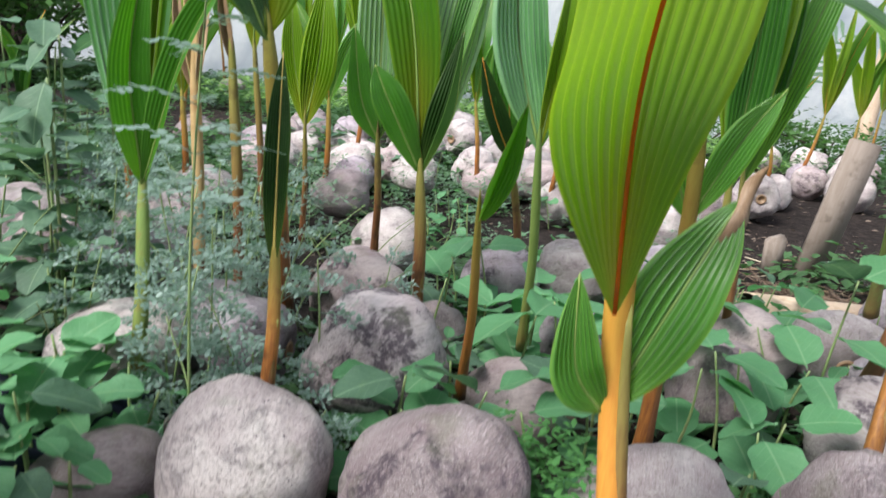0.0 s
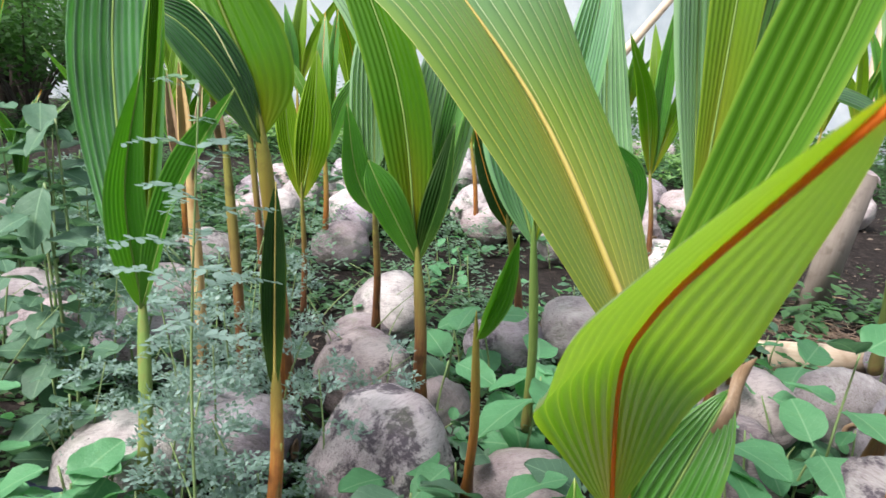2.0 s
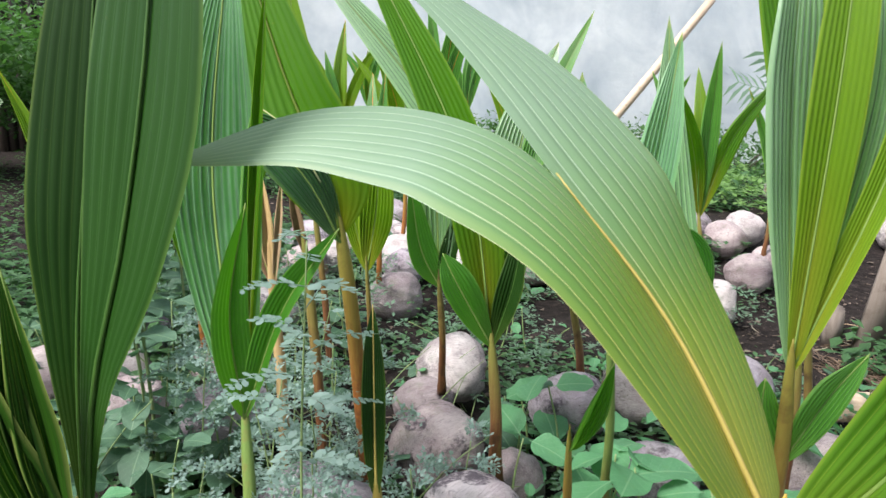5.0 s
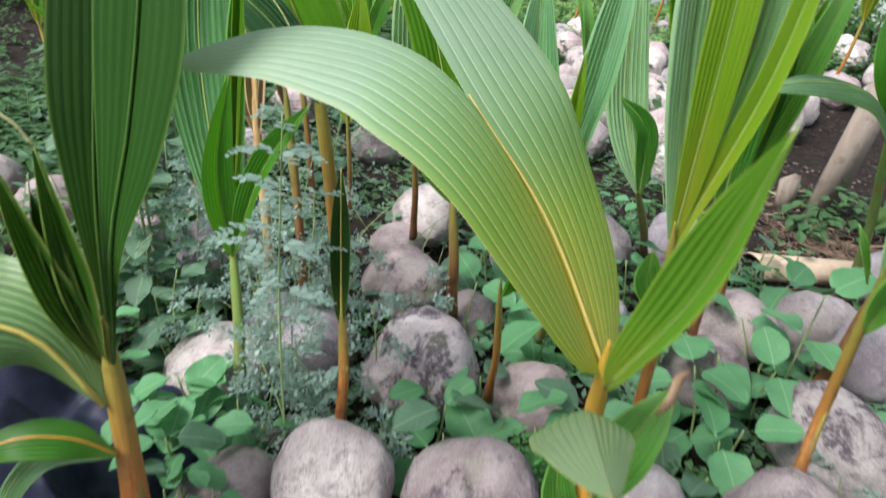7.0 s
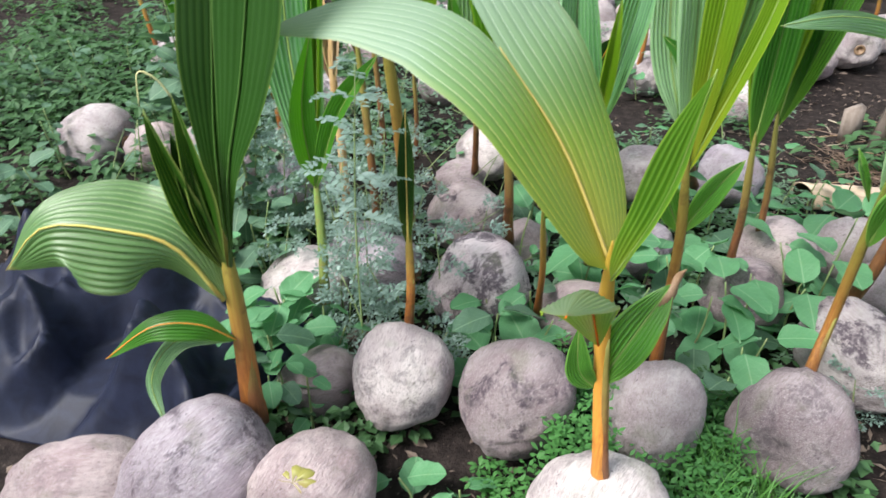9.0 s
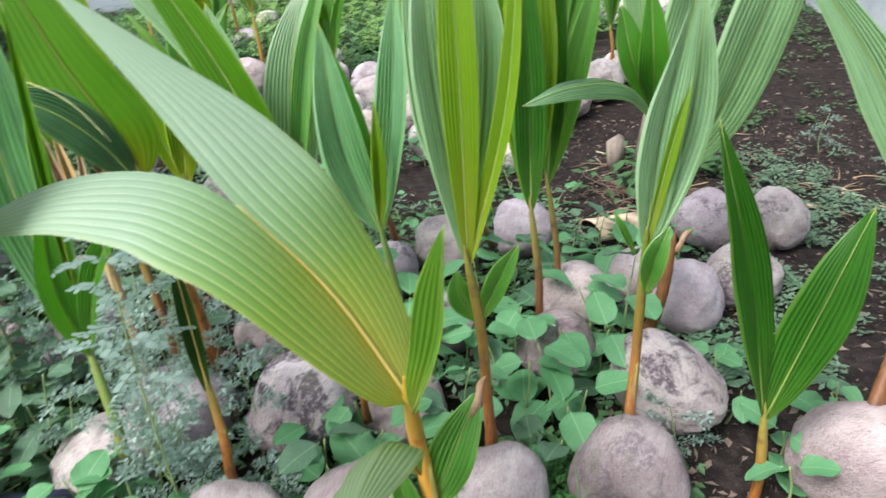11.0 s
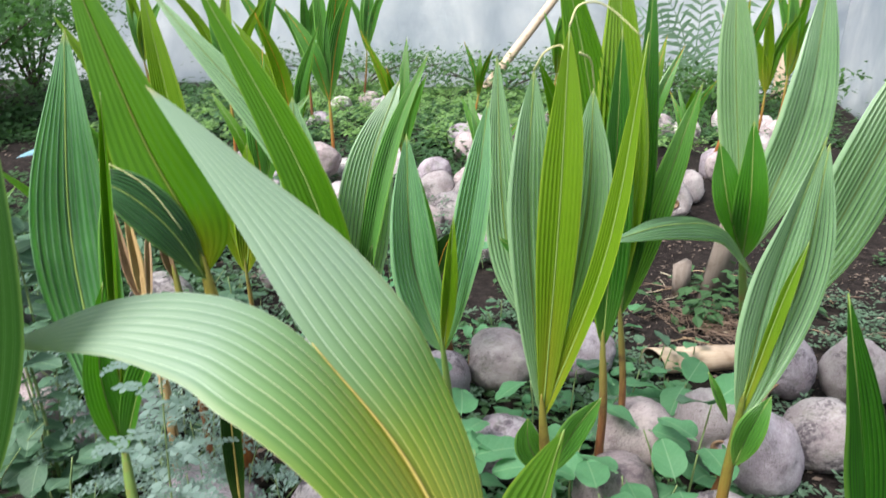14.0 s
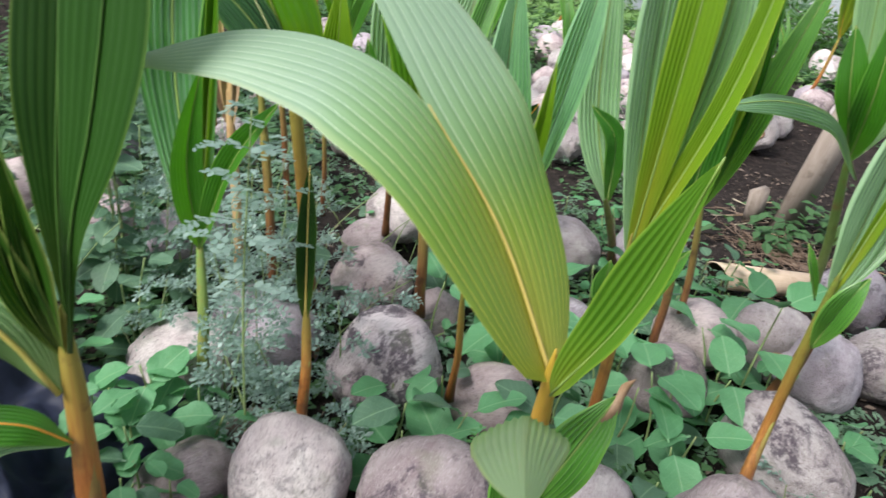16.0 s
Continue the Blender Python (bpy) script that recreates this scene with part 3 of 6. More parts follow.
def seedling(base, fork, r0, r1, material, label, mid=None, nut=None):
    """The stalk of a coconut seedling, with its sheath, and the nut that it grows from."""
    base, fork = Vector(base), Vector(fork)
    ob = root("coconut_seedling", base, label, "seedling", "coconut seedlings in the nursery")
    if nut:
        coconut(*nut, parent=ob)
    knee = Vector(mid) if mid else base.lerp(fork, 0.5) + Vector((0.006, -0.004, 0))
    down = base + (base - knee).normalized() * 0.03
    line = spline([down, base.lerp(knee, 0.3), knee, fork, fork + (fork - knee).normalized() * 0.05], 20)
    bm = bmesh.new()
    tube(bm, line, [(r0 * (1.12 if i < 3 else 1) + (r1 - r0) * min(1, i / 15)) * (1 if i < 13 else 1 - 0.13 * (i - 12)) for i in range(20)], 10, 0.85, 0.04)
    part("stalk", bm, material, ob)
    bm = bmesh.new()
    sheath = spline([down + Vector((r0 * 0.5, -r0 * 0.3, 0)), base.lerp(knee, 0.4) + Vector((r0 * 0.35, -r0 * 0.3, 0)), knee + Vector((r0 * 0.5, -r0 * 0.2, 0.01))], 8)
    tube(bm, sheath, (r0 * 0.9, r0 * 0.2), 8, 0.6)
    part("sheath", bm, STEM_BROWN if material is not STEM_GREEN else STEM_GREEN, ob)
    return ob


def build_ground():
    xs = [-120, -50, -22, -12, -8] + [-6 + 0.08 * i for i in range(151)] + [8, 12, 22, 50, 120]
    ys = [-80, -30, -10, -4, -2] + [-1 + 0.08 * i for i in range(151)] + [13, 17, 26, 50, 120]
    verts = [(x, y, ground_height(x, y)) for y in ys for x in xs]
    w = len(xs)
    faces = [(j * w + i, j * w + i + 1, (j + 1) * w + i + 1, (j + 1) * w + i) for j in range(len(ys) - 1) for i in range(w - 1)]
    me = bpy.data.meshes.new("ground")
    me.from_pydata(verts, [], faces)
    for p in me.polygons:
        p.use_smooth = True
    me.materials.append(SOIL)
    tagged(new("ground", me), "dark crumbly garden soil with bits of straw", "ground", kind="structure")


build_ground()

# seedlings, one by one

plant = seedling((0.332, 0.61, 0.19), (0.29, 0.6, 0.585), 0.0135, 0.0105, STEM_BRIGHT, "sprouted coconut with an orange stalk and broad yellow-green forked leaf", mid=(0.298, 0.64, 0.45), nut=(0.34, 0.60, 0.095, 0.125, 0.115, 70, 0, "white"))
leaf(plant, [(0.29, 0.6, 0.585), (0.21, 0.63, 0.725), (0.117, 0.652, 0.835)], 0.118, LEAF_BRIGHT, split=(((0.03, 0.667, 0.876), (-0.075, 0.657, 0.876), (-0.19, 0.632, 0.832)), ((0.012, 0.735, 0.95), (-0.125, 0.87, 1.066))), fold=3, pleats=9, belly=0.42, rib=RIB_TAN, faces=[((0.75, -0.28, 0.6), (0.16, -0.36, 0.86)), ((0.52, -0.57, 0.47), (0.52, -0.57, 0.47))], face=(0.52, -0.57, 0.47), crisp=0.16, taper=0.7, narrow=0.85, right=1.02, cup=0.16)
leaf(plant, [(0.295, 0.595, 0.57), (0.33, 0.50, 0.735), (0.341, 0.428, 0.892)], 0.034, LEAF_FOLDED, fold=40, face=(-0.75, -0.55, 0.35), crisp=0.5, right=0.8, taper=0.8)
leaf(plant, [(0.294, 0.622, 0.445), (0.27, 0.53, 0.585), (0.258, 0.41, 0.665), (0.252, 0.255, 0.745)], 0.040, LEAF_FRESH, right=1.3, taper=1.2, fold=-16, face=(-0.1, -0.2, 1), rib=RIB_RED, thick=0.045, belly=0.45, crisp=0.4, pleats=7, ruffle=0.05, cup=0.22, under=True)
leaf(plant, [(0.303, 0.635, 0.36), (0.345, 0.65, 0.46), (0.38, 0.672, 0.534)], 0.032, LEAF_MID, fold=25, face=(-0.3, -1, 0.4))
withered_tip(plant, (0.366, 0.66, 0.50), (0.394, 0.672, 0.56), 0.014)
leaf(plant, [(0.3, 0.63, 0.36), (0.273, 0.62, 0.398), (0.264, 0.62, 0.47)], 0.02, LEAF_MID, fold=25, face=(0, -1, 0.4))

plant = seedling((-0.3, 0.66, 0.13), (-0.285, 0.63, 0.48), 0.024, 0.013, STEM_ORANGE, "sprouted coconut with thick orange stalk and tall dark green leaves", nut=(-0.335, 0.52, 0.095, 0.14, 0.118, 70, 0, "lilac"))
# The shade on these two tall blades is in their leaf colour.
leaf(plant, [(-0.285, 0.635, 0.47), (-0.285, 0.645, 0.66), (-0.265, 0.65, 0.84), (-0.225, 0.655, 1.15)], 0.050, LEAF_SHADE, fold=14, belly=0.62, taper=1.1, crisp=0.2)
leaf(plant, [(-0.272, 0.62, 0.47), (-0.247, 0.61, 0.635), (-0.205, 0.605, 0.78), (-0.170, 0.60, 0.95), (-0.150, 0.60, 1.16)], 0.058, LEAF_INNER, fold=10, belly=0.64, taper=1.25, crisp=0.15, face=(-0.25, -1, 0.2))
leaf(plant, [(-0.288, 0.63, 0.45), (-0.283, 0.6, 0.60), (-0.296, 0.58, 0.755)], 0.024, LEAF_LINED, fold=45)
string(plant, [(-0.296, 0.58, 0.75), (-0.306, 0.57, 0.775), (-0.325, 0.56, 0.785), (-0.332, 0.56, 0.74)])
leaf(plant, [(-0.29, 0.63, 0.45), (-0.315, 0.6, 0.595), (-0.336, 0.57, 0.73)], 0.028, LEAF_LINED, fold=40)
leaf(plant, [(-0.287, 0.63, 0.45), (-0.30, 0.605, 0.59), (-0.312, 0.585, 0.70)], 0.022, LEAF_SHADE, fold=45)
leaf(plant, [(-0.295, 0.62, 0.40), (-0.342, 0.59, 0.506), (-0.411, 0.56, 0.54), (-0.512, 0.53, 0.545), (-0.585, 0.51, 0.47)], 0.104, LEAF_DROOP, fold=-18, cup=0.3, face=(0.1, -1.0, 0.75), rib=RIB_YELLOW, pleats=9, belly=0.55, taper=0.7, crisp=0.8, thick=0.04)
leaf(plant, [(-0.285, 0.62, 0.322), (-0.329, 0.59, 0.365), (-0.395, 0.56, 0.367), (-0.47, 0.53, 0.308)], 0.027, LEAF_PLAIN, fold=-10, face=(0, -0.6, 1), rib=RIB_ORANGE)
leaf(plant, [(-0.285, 0.62, 0.322), (-0.372, 0.59, 0.325), (-0.418, 0.56, 0.255), (-0.385, 0.53, 0.185)], 0.019, LEAF_PALE, fold=-10, face=(0, -0.6, 1))

plant = seedling((-0.317, 1.033, 0.12), (-0.335, 1.07, 0.389), 0.013, 0.009, STEM_GREEN, "sprouted coconut with a green stalk and tall pleated leaves", nut=(-0.4, 1.12, 0.08, 0.11, 0.1, 20))
leaf(plant, [(-0.335, 1.07, 0.389), (-0.346, 1.05, 0.562), (-0.306, 1.03, 0.739)], 0.032, LEAF_PLAIN, crisp=0.3, fold=38, face=(0.5, -1, 0.1), belly=0.4)
leaf(plant, [(-0.335, 1.07, 0.389), (-0.251, 1.02, 0.585), (-0.15, 0.97, 0.722)], 0.028, LEAF_PLAIN, crisp=0.3, fold=42, face=(-0.3, -1, 0.1))
leaf(plant, [(-0.335, 1.07, 0.389), (-0.4, 1.12, 0.756), (-0.376, 1.15, 1.121)], 0.068, LEAF_SHADE_STRIPED, fold=12, pleats=6)
leaf(plant, [(-0.335, 1.07, 0.389), (-0.321, 1.1, 0.76), (-0.306, 1.1, 0.914)], 0.022, LEAF_MID, fold=55)
leaf(plant, [(-0.335, 1.07, 0.389), (-0.305, 1.08, 0.848), (-0.278, 1.05, 1.036)], 0.012, LEAF_YELLOW, fold=50)

plant = seedling((-0.097, 0.984, 0.13), (-0.106, 1.01, 0.345), 0.0115, 0.008, STEM_ORANGE, "sprouted coconut with one rolled spear leaf")
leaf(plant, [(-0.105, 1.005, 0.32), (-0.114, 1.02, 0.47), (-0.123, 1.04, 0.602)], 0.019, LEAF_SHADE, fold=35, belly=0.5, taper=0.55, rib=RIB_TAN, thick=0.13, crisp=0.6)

plant = seedling((0.165, 1.153, 0.12), (0.164, 1.03, 0.416), 0.009, 0.006, STEM_ORANGE, "sprouted coconut with one slim folded leaf")
leaf(plant, [(0.164, 1.03, 0.416), (0.184, 1.0, 0.495), (0.207, 0.952, 0.58)], 0.024, LEAF_PLAIN, fold=58, taper=0.7, face=(0.6, -1, 0.2))

plant = seedling((0.035, 1.47, 0.12), (0.02, 1.43, 0.41), 0.016, 0.01, STEM_BROWN, "sprouted coconut with brown stalk and spreading green leaves", nut=(0.07, 1.56, 0.03, 0.09, 0.08, 100, 0, "mauve"))
leaf(plant, [(0.02, 1.43, 0.41), (-0.05, 1.4, 0.542), (-0.082, 1.4, 0.603)], 0.034, LEAF_PLAIN, crisp=0.4, fold=30, face=(0.5, -1, 0.1))
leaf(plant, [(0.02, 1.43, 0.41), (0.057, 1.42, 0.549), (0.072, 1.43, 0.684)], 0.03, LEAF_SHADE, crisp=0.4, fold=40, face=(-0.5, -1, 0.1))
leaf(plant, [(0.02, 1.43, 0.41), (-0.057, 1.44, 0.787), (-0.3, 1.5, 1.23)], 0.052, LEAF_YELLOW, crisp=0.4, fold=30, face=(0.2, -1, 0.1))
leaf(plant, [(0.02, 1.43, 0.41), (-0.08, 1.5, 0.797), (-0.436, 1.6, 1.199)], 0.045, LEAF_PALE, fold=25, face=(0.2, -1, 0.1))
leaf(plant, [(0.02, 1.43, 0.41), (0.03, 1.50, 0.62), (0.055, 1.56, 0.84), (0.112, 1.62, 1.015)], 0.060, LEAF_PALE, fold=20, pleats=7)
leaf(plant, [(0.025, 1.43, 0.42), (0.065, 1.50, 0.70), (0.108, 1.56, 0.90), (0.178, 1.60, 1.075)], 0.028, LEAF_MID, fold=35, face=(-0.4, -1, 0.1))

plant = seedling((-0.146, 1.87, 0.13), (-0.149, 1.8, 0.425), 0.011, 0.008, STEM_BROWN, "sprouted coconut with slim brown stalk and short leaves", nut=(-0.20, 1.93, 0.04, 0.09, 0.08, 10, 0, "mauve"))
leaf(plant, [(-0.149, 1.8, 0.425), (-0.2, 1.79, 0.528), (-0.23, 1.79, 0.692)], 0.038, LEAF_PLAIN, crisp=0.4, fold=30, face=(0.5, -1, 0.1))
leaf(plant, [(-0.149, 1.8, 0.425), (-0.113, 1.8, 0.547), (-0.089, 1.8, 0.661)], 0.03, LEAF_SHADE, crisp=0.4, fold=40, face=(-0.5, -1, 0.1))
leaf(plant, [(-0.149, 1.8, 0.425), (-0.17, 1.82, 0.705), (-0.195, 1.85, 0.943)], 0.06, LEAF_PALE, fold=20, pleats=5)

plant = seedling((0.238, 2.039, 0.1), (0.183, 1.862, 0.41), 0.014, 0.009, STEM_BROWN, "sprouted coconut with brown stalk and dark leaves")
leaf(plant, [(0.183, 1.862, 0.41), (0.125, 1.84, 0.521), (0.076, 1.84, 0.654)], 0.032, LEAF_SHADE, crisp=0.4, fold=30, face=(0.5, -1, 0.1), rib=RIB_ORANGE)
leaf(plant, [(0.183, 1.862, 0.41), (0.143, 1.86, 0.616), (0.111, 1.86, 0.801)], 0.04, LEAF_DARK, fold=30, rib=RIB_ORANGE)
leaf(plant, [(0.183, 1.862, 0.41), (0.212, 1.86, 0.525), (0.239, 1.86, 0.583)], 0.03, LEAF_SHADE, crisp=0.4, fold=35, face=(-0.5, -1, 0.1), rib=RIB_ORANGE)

plant = seedling((0.26, 1.42, 0.12), (0.234, 1.3, 0.495), 0.01, 0.008, STEM_GREEN, "sprouted coconut with pleated leaves and one rolled young leaf")
leaf(plant, [(0.234, 1.3, 0.495), (0.169, 1.3, 0.691), (0.154, 1.32, 0.942)], 0.048, LEAF_SHADE_STRIPED, fold=32, pleats=6, face=(0.2, -1, 0.1))
leaf(plant, [(0.234, 1.3, 0.495), (0.284, 1.3, 0.773), (0.306, 1.32, 1.008)], 0.038, LEAF_SHADE_STRIPED, fold=40, pleats=5, face=(-0.3, -1, 0.1))
leaf(plant, [(0.234, 1.3, 0.495), (0.244, 1.26, 0.66), (0.248, 1.25, 0.804)], 0.016, LEAF_LIME, fold=40)

plant = seedling((-0.235, 1.44, 0.1), (-0.272, 1.36, 0.64), 0.017, 0.013, STEM_ORANGE, "sprouted coconut with orange stalk and broad leaf with orange midrib", mid=(-0.252, 1.37, 0.48))
leaf(plant, [(-0.272, 1.36, 0.63), (-0.298, 1.36, 0.745), (-0.385, 1.38, 0.92), (-0.512, 1.42, 1.257)], 0.085, LEAF_YELLOW, crisp=0.3, fold=14, face=(0.2, -1, 0.1), rib=RIB_MUTED, thick=0.07)
leaf(plant, [(-0.270, 1.355, 0.62), (-0.325, 1.33, 0.735), (-0.40, 1.31, 0.815), (-0.49, 1.30, 0.85)], 0.047, LEAF_SHADE_STRIPED_DARK, fold=18, face=(0.5, -0.75, 0.45), pleats=6, belly=0.5, taper=0.8)
string(plant, [(-0.300, 1.33, 0.735), (-0.345, 1.31, 0.82), (-0.40, 1.30, 0.865), (-0.45, 1.295, 0.885)])

plant = seedling((-0.425, 1.45, 0.08), (-0.438, 1.42, 0.56), 0.013, 0.011, TAN_STALK, "dried sprouted coconut with tan sheaths split apart")
leaf(plant, [(-0.438, 1.42, 0.53), (-0.444, 1.42, 0.63), (-0.458, 1.42, 0.76)], 0.017, TAN_STALK, fold=50, name="dry_sheath")
leaf(plant, [(-0.432, 1.42, 0.50), (-0.418, 1.42, 0.62), (-0.415, 1.43, 0.74)], 0.012, TAN, fold=55, name="dry_sheath")
leaf(plant, [(-0.440, 1.43, 0.50), (-0.475, 1.44, 0.61), (-0.50, 1.45, 0.74)], 0.015, DRY, fold=50, name="dry_sheath")

plant = seedling((-0.345, 1.47, 0.08), (-0.372, 1.44, 0.58), 0.012, 0.010, STEM_BROWN, "withered brown coconut sprout without leaves")
leaf(plant, [(-0.372, 1.44, 0.57), (-0.388, 1.44, 0.65), (-0.405, 1.44, 0.74)], 0.014, DRY, fold=50, name="dry_sheath")

plant = seedling((-0.50, 1.98, 0.12), (-0.525, 1.92, 0.60), 0.011, 0.008, STEM_BROWN, "sprouted coconut with brown stalk and slender yellow-green leaf")
leaf(plant, [(-0.525, 1.92, 0.60), (-0.535, 1.90, 0.80), (-0.552, 1.90, 0.96), (-0.592, 1.90, 1.235)], 0.046, LEAF_LIME, fold=20, pleats=6)

plant = seedling((-0.372, 1.95, 0.12), (-0.362, 1.88, 0.43), 0.009, 0.006, STEM_BROWN, "small sprouted coconut with two upright bright green leaves")
leaf(plant, [(-0.362, 1.88, 0.43), (-0.404, 1.88, 0.601), (-0.419, 1.88, 0.758)], 0.03, LEAF_LIME, fold=20)
leaf(plant, [(-0.362, 1.88, 0.43), (-0.336, 1.88, 0.621), (-0.335, 1.88, 0.812)], 0.045, LEAF_LIME, fold=20)

plant = seedling((0.43, 1.02, 0.12), (0.392, 0.905, 0.6), 0.012, 0.008, STEM_ORANGE, "tall sprouted coconut with narrow upright pleated leaves", mid=(0.412, 0.95, 0.45))
leaf(plant, [(0.392, 0.905, 0.6), (0.39, 0.88, 0.903), (0.385, 0.88, 1.144)], 0.027, LEAF_LIME, crisp=0.35, fold=25, taper=0.6, belly=0.55)
leaf(plant, [(0.392, 0.905, 0.6), (0.352, 0.9, 0.896), (0.35, 0.92, 1.091)], 0.03, LEAF_PALE, fold=22, taper=0.6, belly=0.55, face=(0.3, -1, 0.1))
leaf(plant, [(0.392, 0.905, 0.6), (0.431, 0.92, 0.891), (0.43, 0.94, 1.069)], 0.03, LEAF_PALE, fold=22, taper=0.6, belly=0.5, face=(-0.2, -1, 0.1))
leaf(plant, [(0.392, 0.905, 0.6), (0.455, 0.88, 0.865), (0.478, 0.88, 1.139)], 0.017, LEAF_LIME, crisp=0.35, fold=40, taper=0.6, face=(-0.5, -1, 0.1))
leaf(plant, [(0.41, 0.945, 0.47), (0.378, 0.93, 0.536), (0.372, 0.92, 0.589)], 0.022, LEAF_MID, fold=20)
leaf(plant, [(0.41, 0.945, 0.47), (0.445, 0.93, 0.566), (0.477, 0.92, 0.628)], 0.02, LEAF_MID, fold=30)
string(plant, [(0.35, 0.92, 1.09), (0.36, 0.9, 1.113), (0.376, 0.89, 1.122), (0.383, 0.88, 1.115)])
string(plant, [(0.385, 0.88, 1.144), (0.395, 0.88, 1.168), (0.429, 0.9, 1.168), (0.477, 0.9, 1.132)])
string(plant, [(0.402, 0.9, 1.114), (0.42, 0.92, 1.103), (0.431, 0.94, 1.068)])

plant = seedling((0.62, 1.5, 0.1), (0.585, 1.42, 0.46), 0.012, 0.009, STEM_BROWN, "sprouted coconut with brown stalk and tall green leaves")
leaf(plant, [(0.585, 1.42, 0.46), (0.578, 1.42, 0.74), (0.559, 1.42, 1.141)], 0.04, LEAF_DARK, fold=30)
leaf(plant, [(0.585, 1.42, 0.46), (0.546, 1.5, 0.905), (0.44, 1.55, 1.315)], 0.05, LEAF_YELLOW, fold=20)
leaf(plant, [(0.585, 1.42, 0.46), (0.595, 1.5, 0.906), (0.562, 1.55, 1.317)], 0.055, LEAF_LIME, fold=20)

plant = seedling((0.7, 1.62, 0.1), (0.66, 1.6, 0.46), 0.011, 0.008, STEM_BROWN, "sprouted coconut with slim stalk and upright leaves")
leaf(plant, [(0.66, 1.6, 0.46), (0.669, 1.6, 0.823), (0.663, 1.65, 1.259)], 0.035, LEAF_DARK, fold=30)
leaf(plant, [(0.66, 1.6, 0.46), (0.728, 1.62, 0.751), (0.8, 1.65, 1.021)], 0.035, LEAF_MID, fold=30)

plant = seedling((0.551, 1.972, 0.12), (0.433, 1.53, 0.45), 0.014, 0.01, STEM_BROWN, "sprouted coconut with thick brown stalk and dark leaves")
leaf(plant, [(0.433, 1.53, 0.45), (0.364, 1.6, 0.682), (0.33, 1.65, 1.071)], 0.045, LEAF_PALE, fold=20)
leaf(plant, [(0.433, 1.53, 0.45), (0.417, 1.55, 0.601), (0.349, 1.55, 0.67)], 0.025, LEAF_DARK, fold=30)

plant = seedling((1.033, 1.72, 0.217), (0.899, 1.52, 0.645), 0.014, 0.01, STEM_GREEN, "tall sprouted coconut with one leaf bent sideways")
leaf(plant, [(0.899, 1.52, 0.645), (0.811, 1.42, 0.792), (0.774, 1.42, 0.923)], 0.034, LEAF_PLAIN, crisp=0.4, fold=20, face=(0.4, -1, 0.1), belly=0.6)
leaf(plant, [(0.899, 1.52, 0.645), (0.854, 1.42, 0.805), (0.835, 1.42, 0.969)], 0.035, LEAF_PLAIN, crisp=0.4, fold=30, face=(-0.3, -1, 0.1))
leaf(plant, [(0.92, 1.5, 0.618), (0.797, 1.4, 0.748), (0.652, 1.28, 0.789), (0.529, 1.2, 0.779)], 0.034, LEAF_PALE, fold=-15, face=(0, -0.7, 1))
leaf(plant, [(0.899, 1.52, 0.645), (0.837, 1.55, 1.024), (0.812, 1.58, 1.269)], 0.042, LEAF_SMOOTH, fold=25)
leaf(plant, [(0.899, 1.52, 0.645), (0.988, 1.55, 0.965), (1.005, 1.58, 1.26)], 0.058, LEAF_PALE, fold=28, pleats=6)
leaf(plant, [(0.973, 1.63, 0.41), (1.05, 1.53, 0.62), (1.125, 1.5, 0.87), (1.178, 1.5, 1.05), (1.23, 1.5, 1.22)], 0.072, LEAF_PALE, fold=22, pleats=7, face=(-0.1, -1, 0.1))

plant = seedling((0.875, 1.39, 0.09), (0.93, 1.41, 0.34), 0.019, 0.014, STEM_OLD, "old brown coconut sprout with a withered leaf")
withered_tip(plant, (0.928, 1.41, 0.33), (0.985, 1.42, 0.385), 0.020)

plant = seedling((0.7, 0.98, 0.18), (0.705, 0.975, 0.57), 0.0115, 0.009, STEM_RUST, "sprouted coconut with rusty stalk and yellow-green leaves", mid=(0.715, 1.01, 0.32), nut=(0.69, 0.925, 0.105, 0.12, 0.112, 60, 0, "mauve"))
leaf(plant, [(0.705, 0.975, 0.57), (0.725, 1.0, 0.772), (0.777, 1.02, 1.001)], 0.038, LEAF_PALE, fold=30, face=(0.2, -1, 0.2), taper=0.7, pleats=6)
leaf(plant, [(0.705, 0.975, 0.57), (0.784, 1.03, 0.779), (0.804, 1.06, 0.986)], 0.036, LEAF_PALE, fold=25, face=(-0.3, -1, 0.2), taper=0.7)
leaf(plant, [(0.705, 0.975, 0.57), (0.74, 0.985, 0.751), (0.764, 0.985, 0.858)], 0.012, LEAF_LIME, crisp=0.35, fold=40, taper=0.6)
leaf(plant, [(0.714, 0.98, 0.478), (0.716, 0.95, 0.57), (0.736, 0.95, 0.624)], 0.022, LEAF_MID, fold=40, face=(-0.5, -1, 0.3))
leaf(plant, [(0.69, 0.98, 0.56), (0.658, 0.96, 0.617), (0.641, 0.96, 0.655)], 0.01, LEAF_MID, fold=40, face=(0.5, -1, 0.3))

plant = seedling((0.952, 0.93, -0.058), (0.934, 0.91, 0.223), 0.013, 0.01, STEM_ORANGE, "sprouted coconut with two pleated leaves forming a wide fork")
leaf(plant, [(0.934, 0.91, 0.223), (0.845, 0.88, 0.557), (0.737, 0.821, 0.843)], 0.04, LEAF_DARK, fold=25, pleats=6, face=(0.4, -1, 0.3))
leaf(plant, [(0.934, 0.91, 0.223), (0.98, 0.88, 0.478), (1.034, 0.88, 0.663)], 0.05, LEAF_DARK, fold=20, pleats=6, face=(-0.4, -1, 0.3))

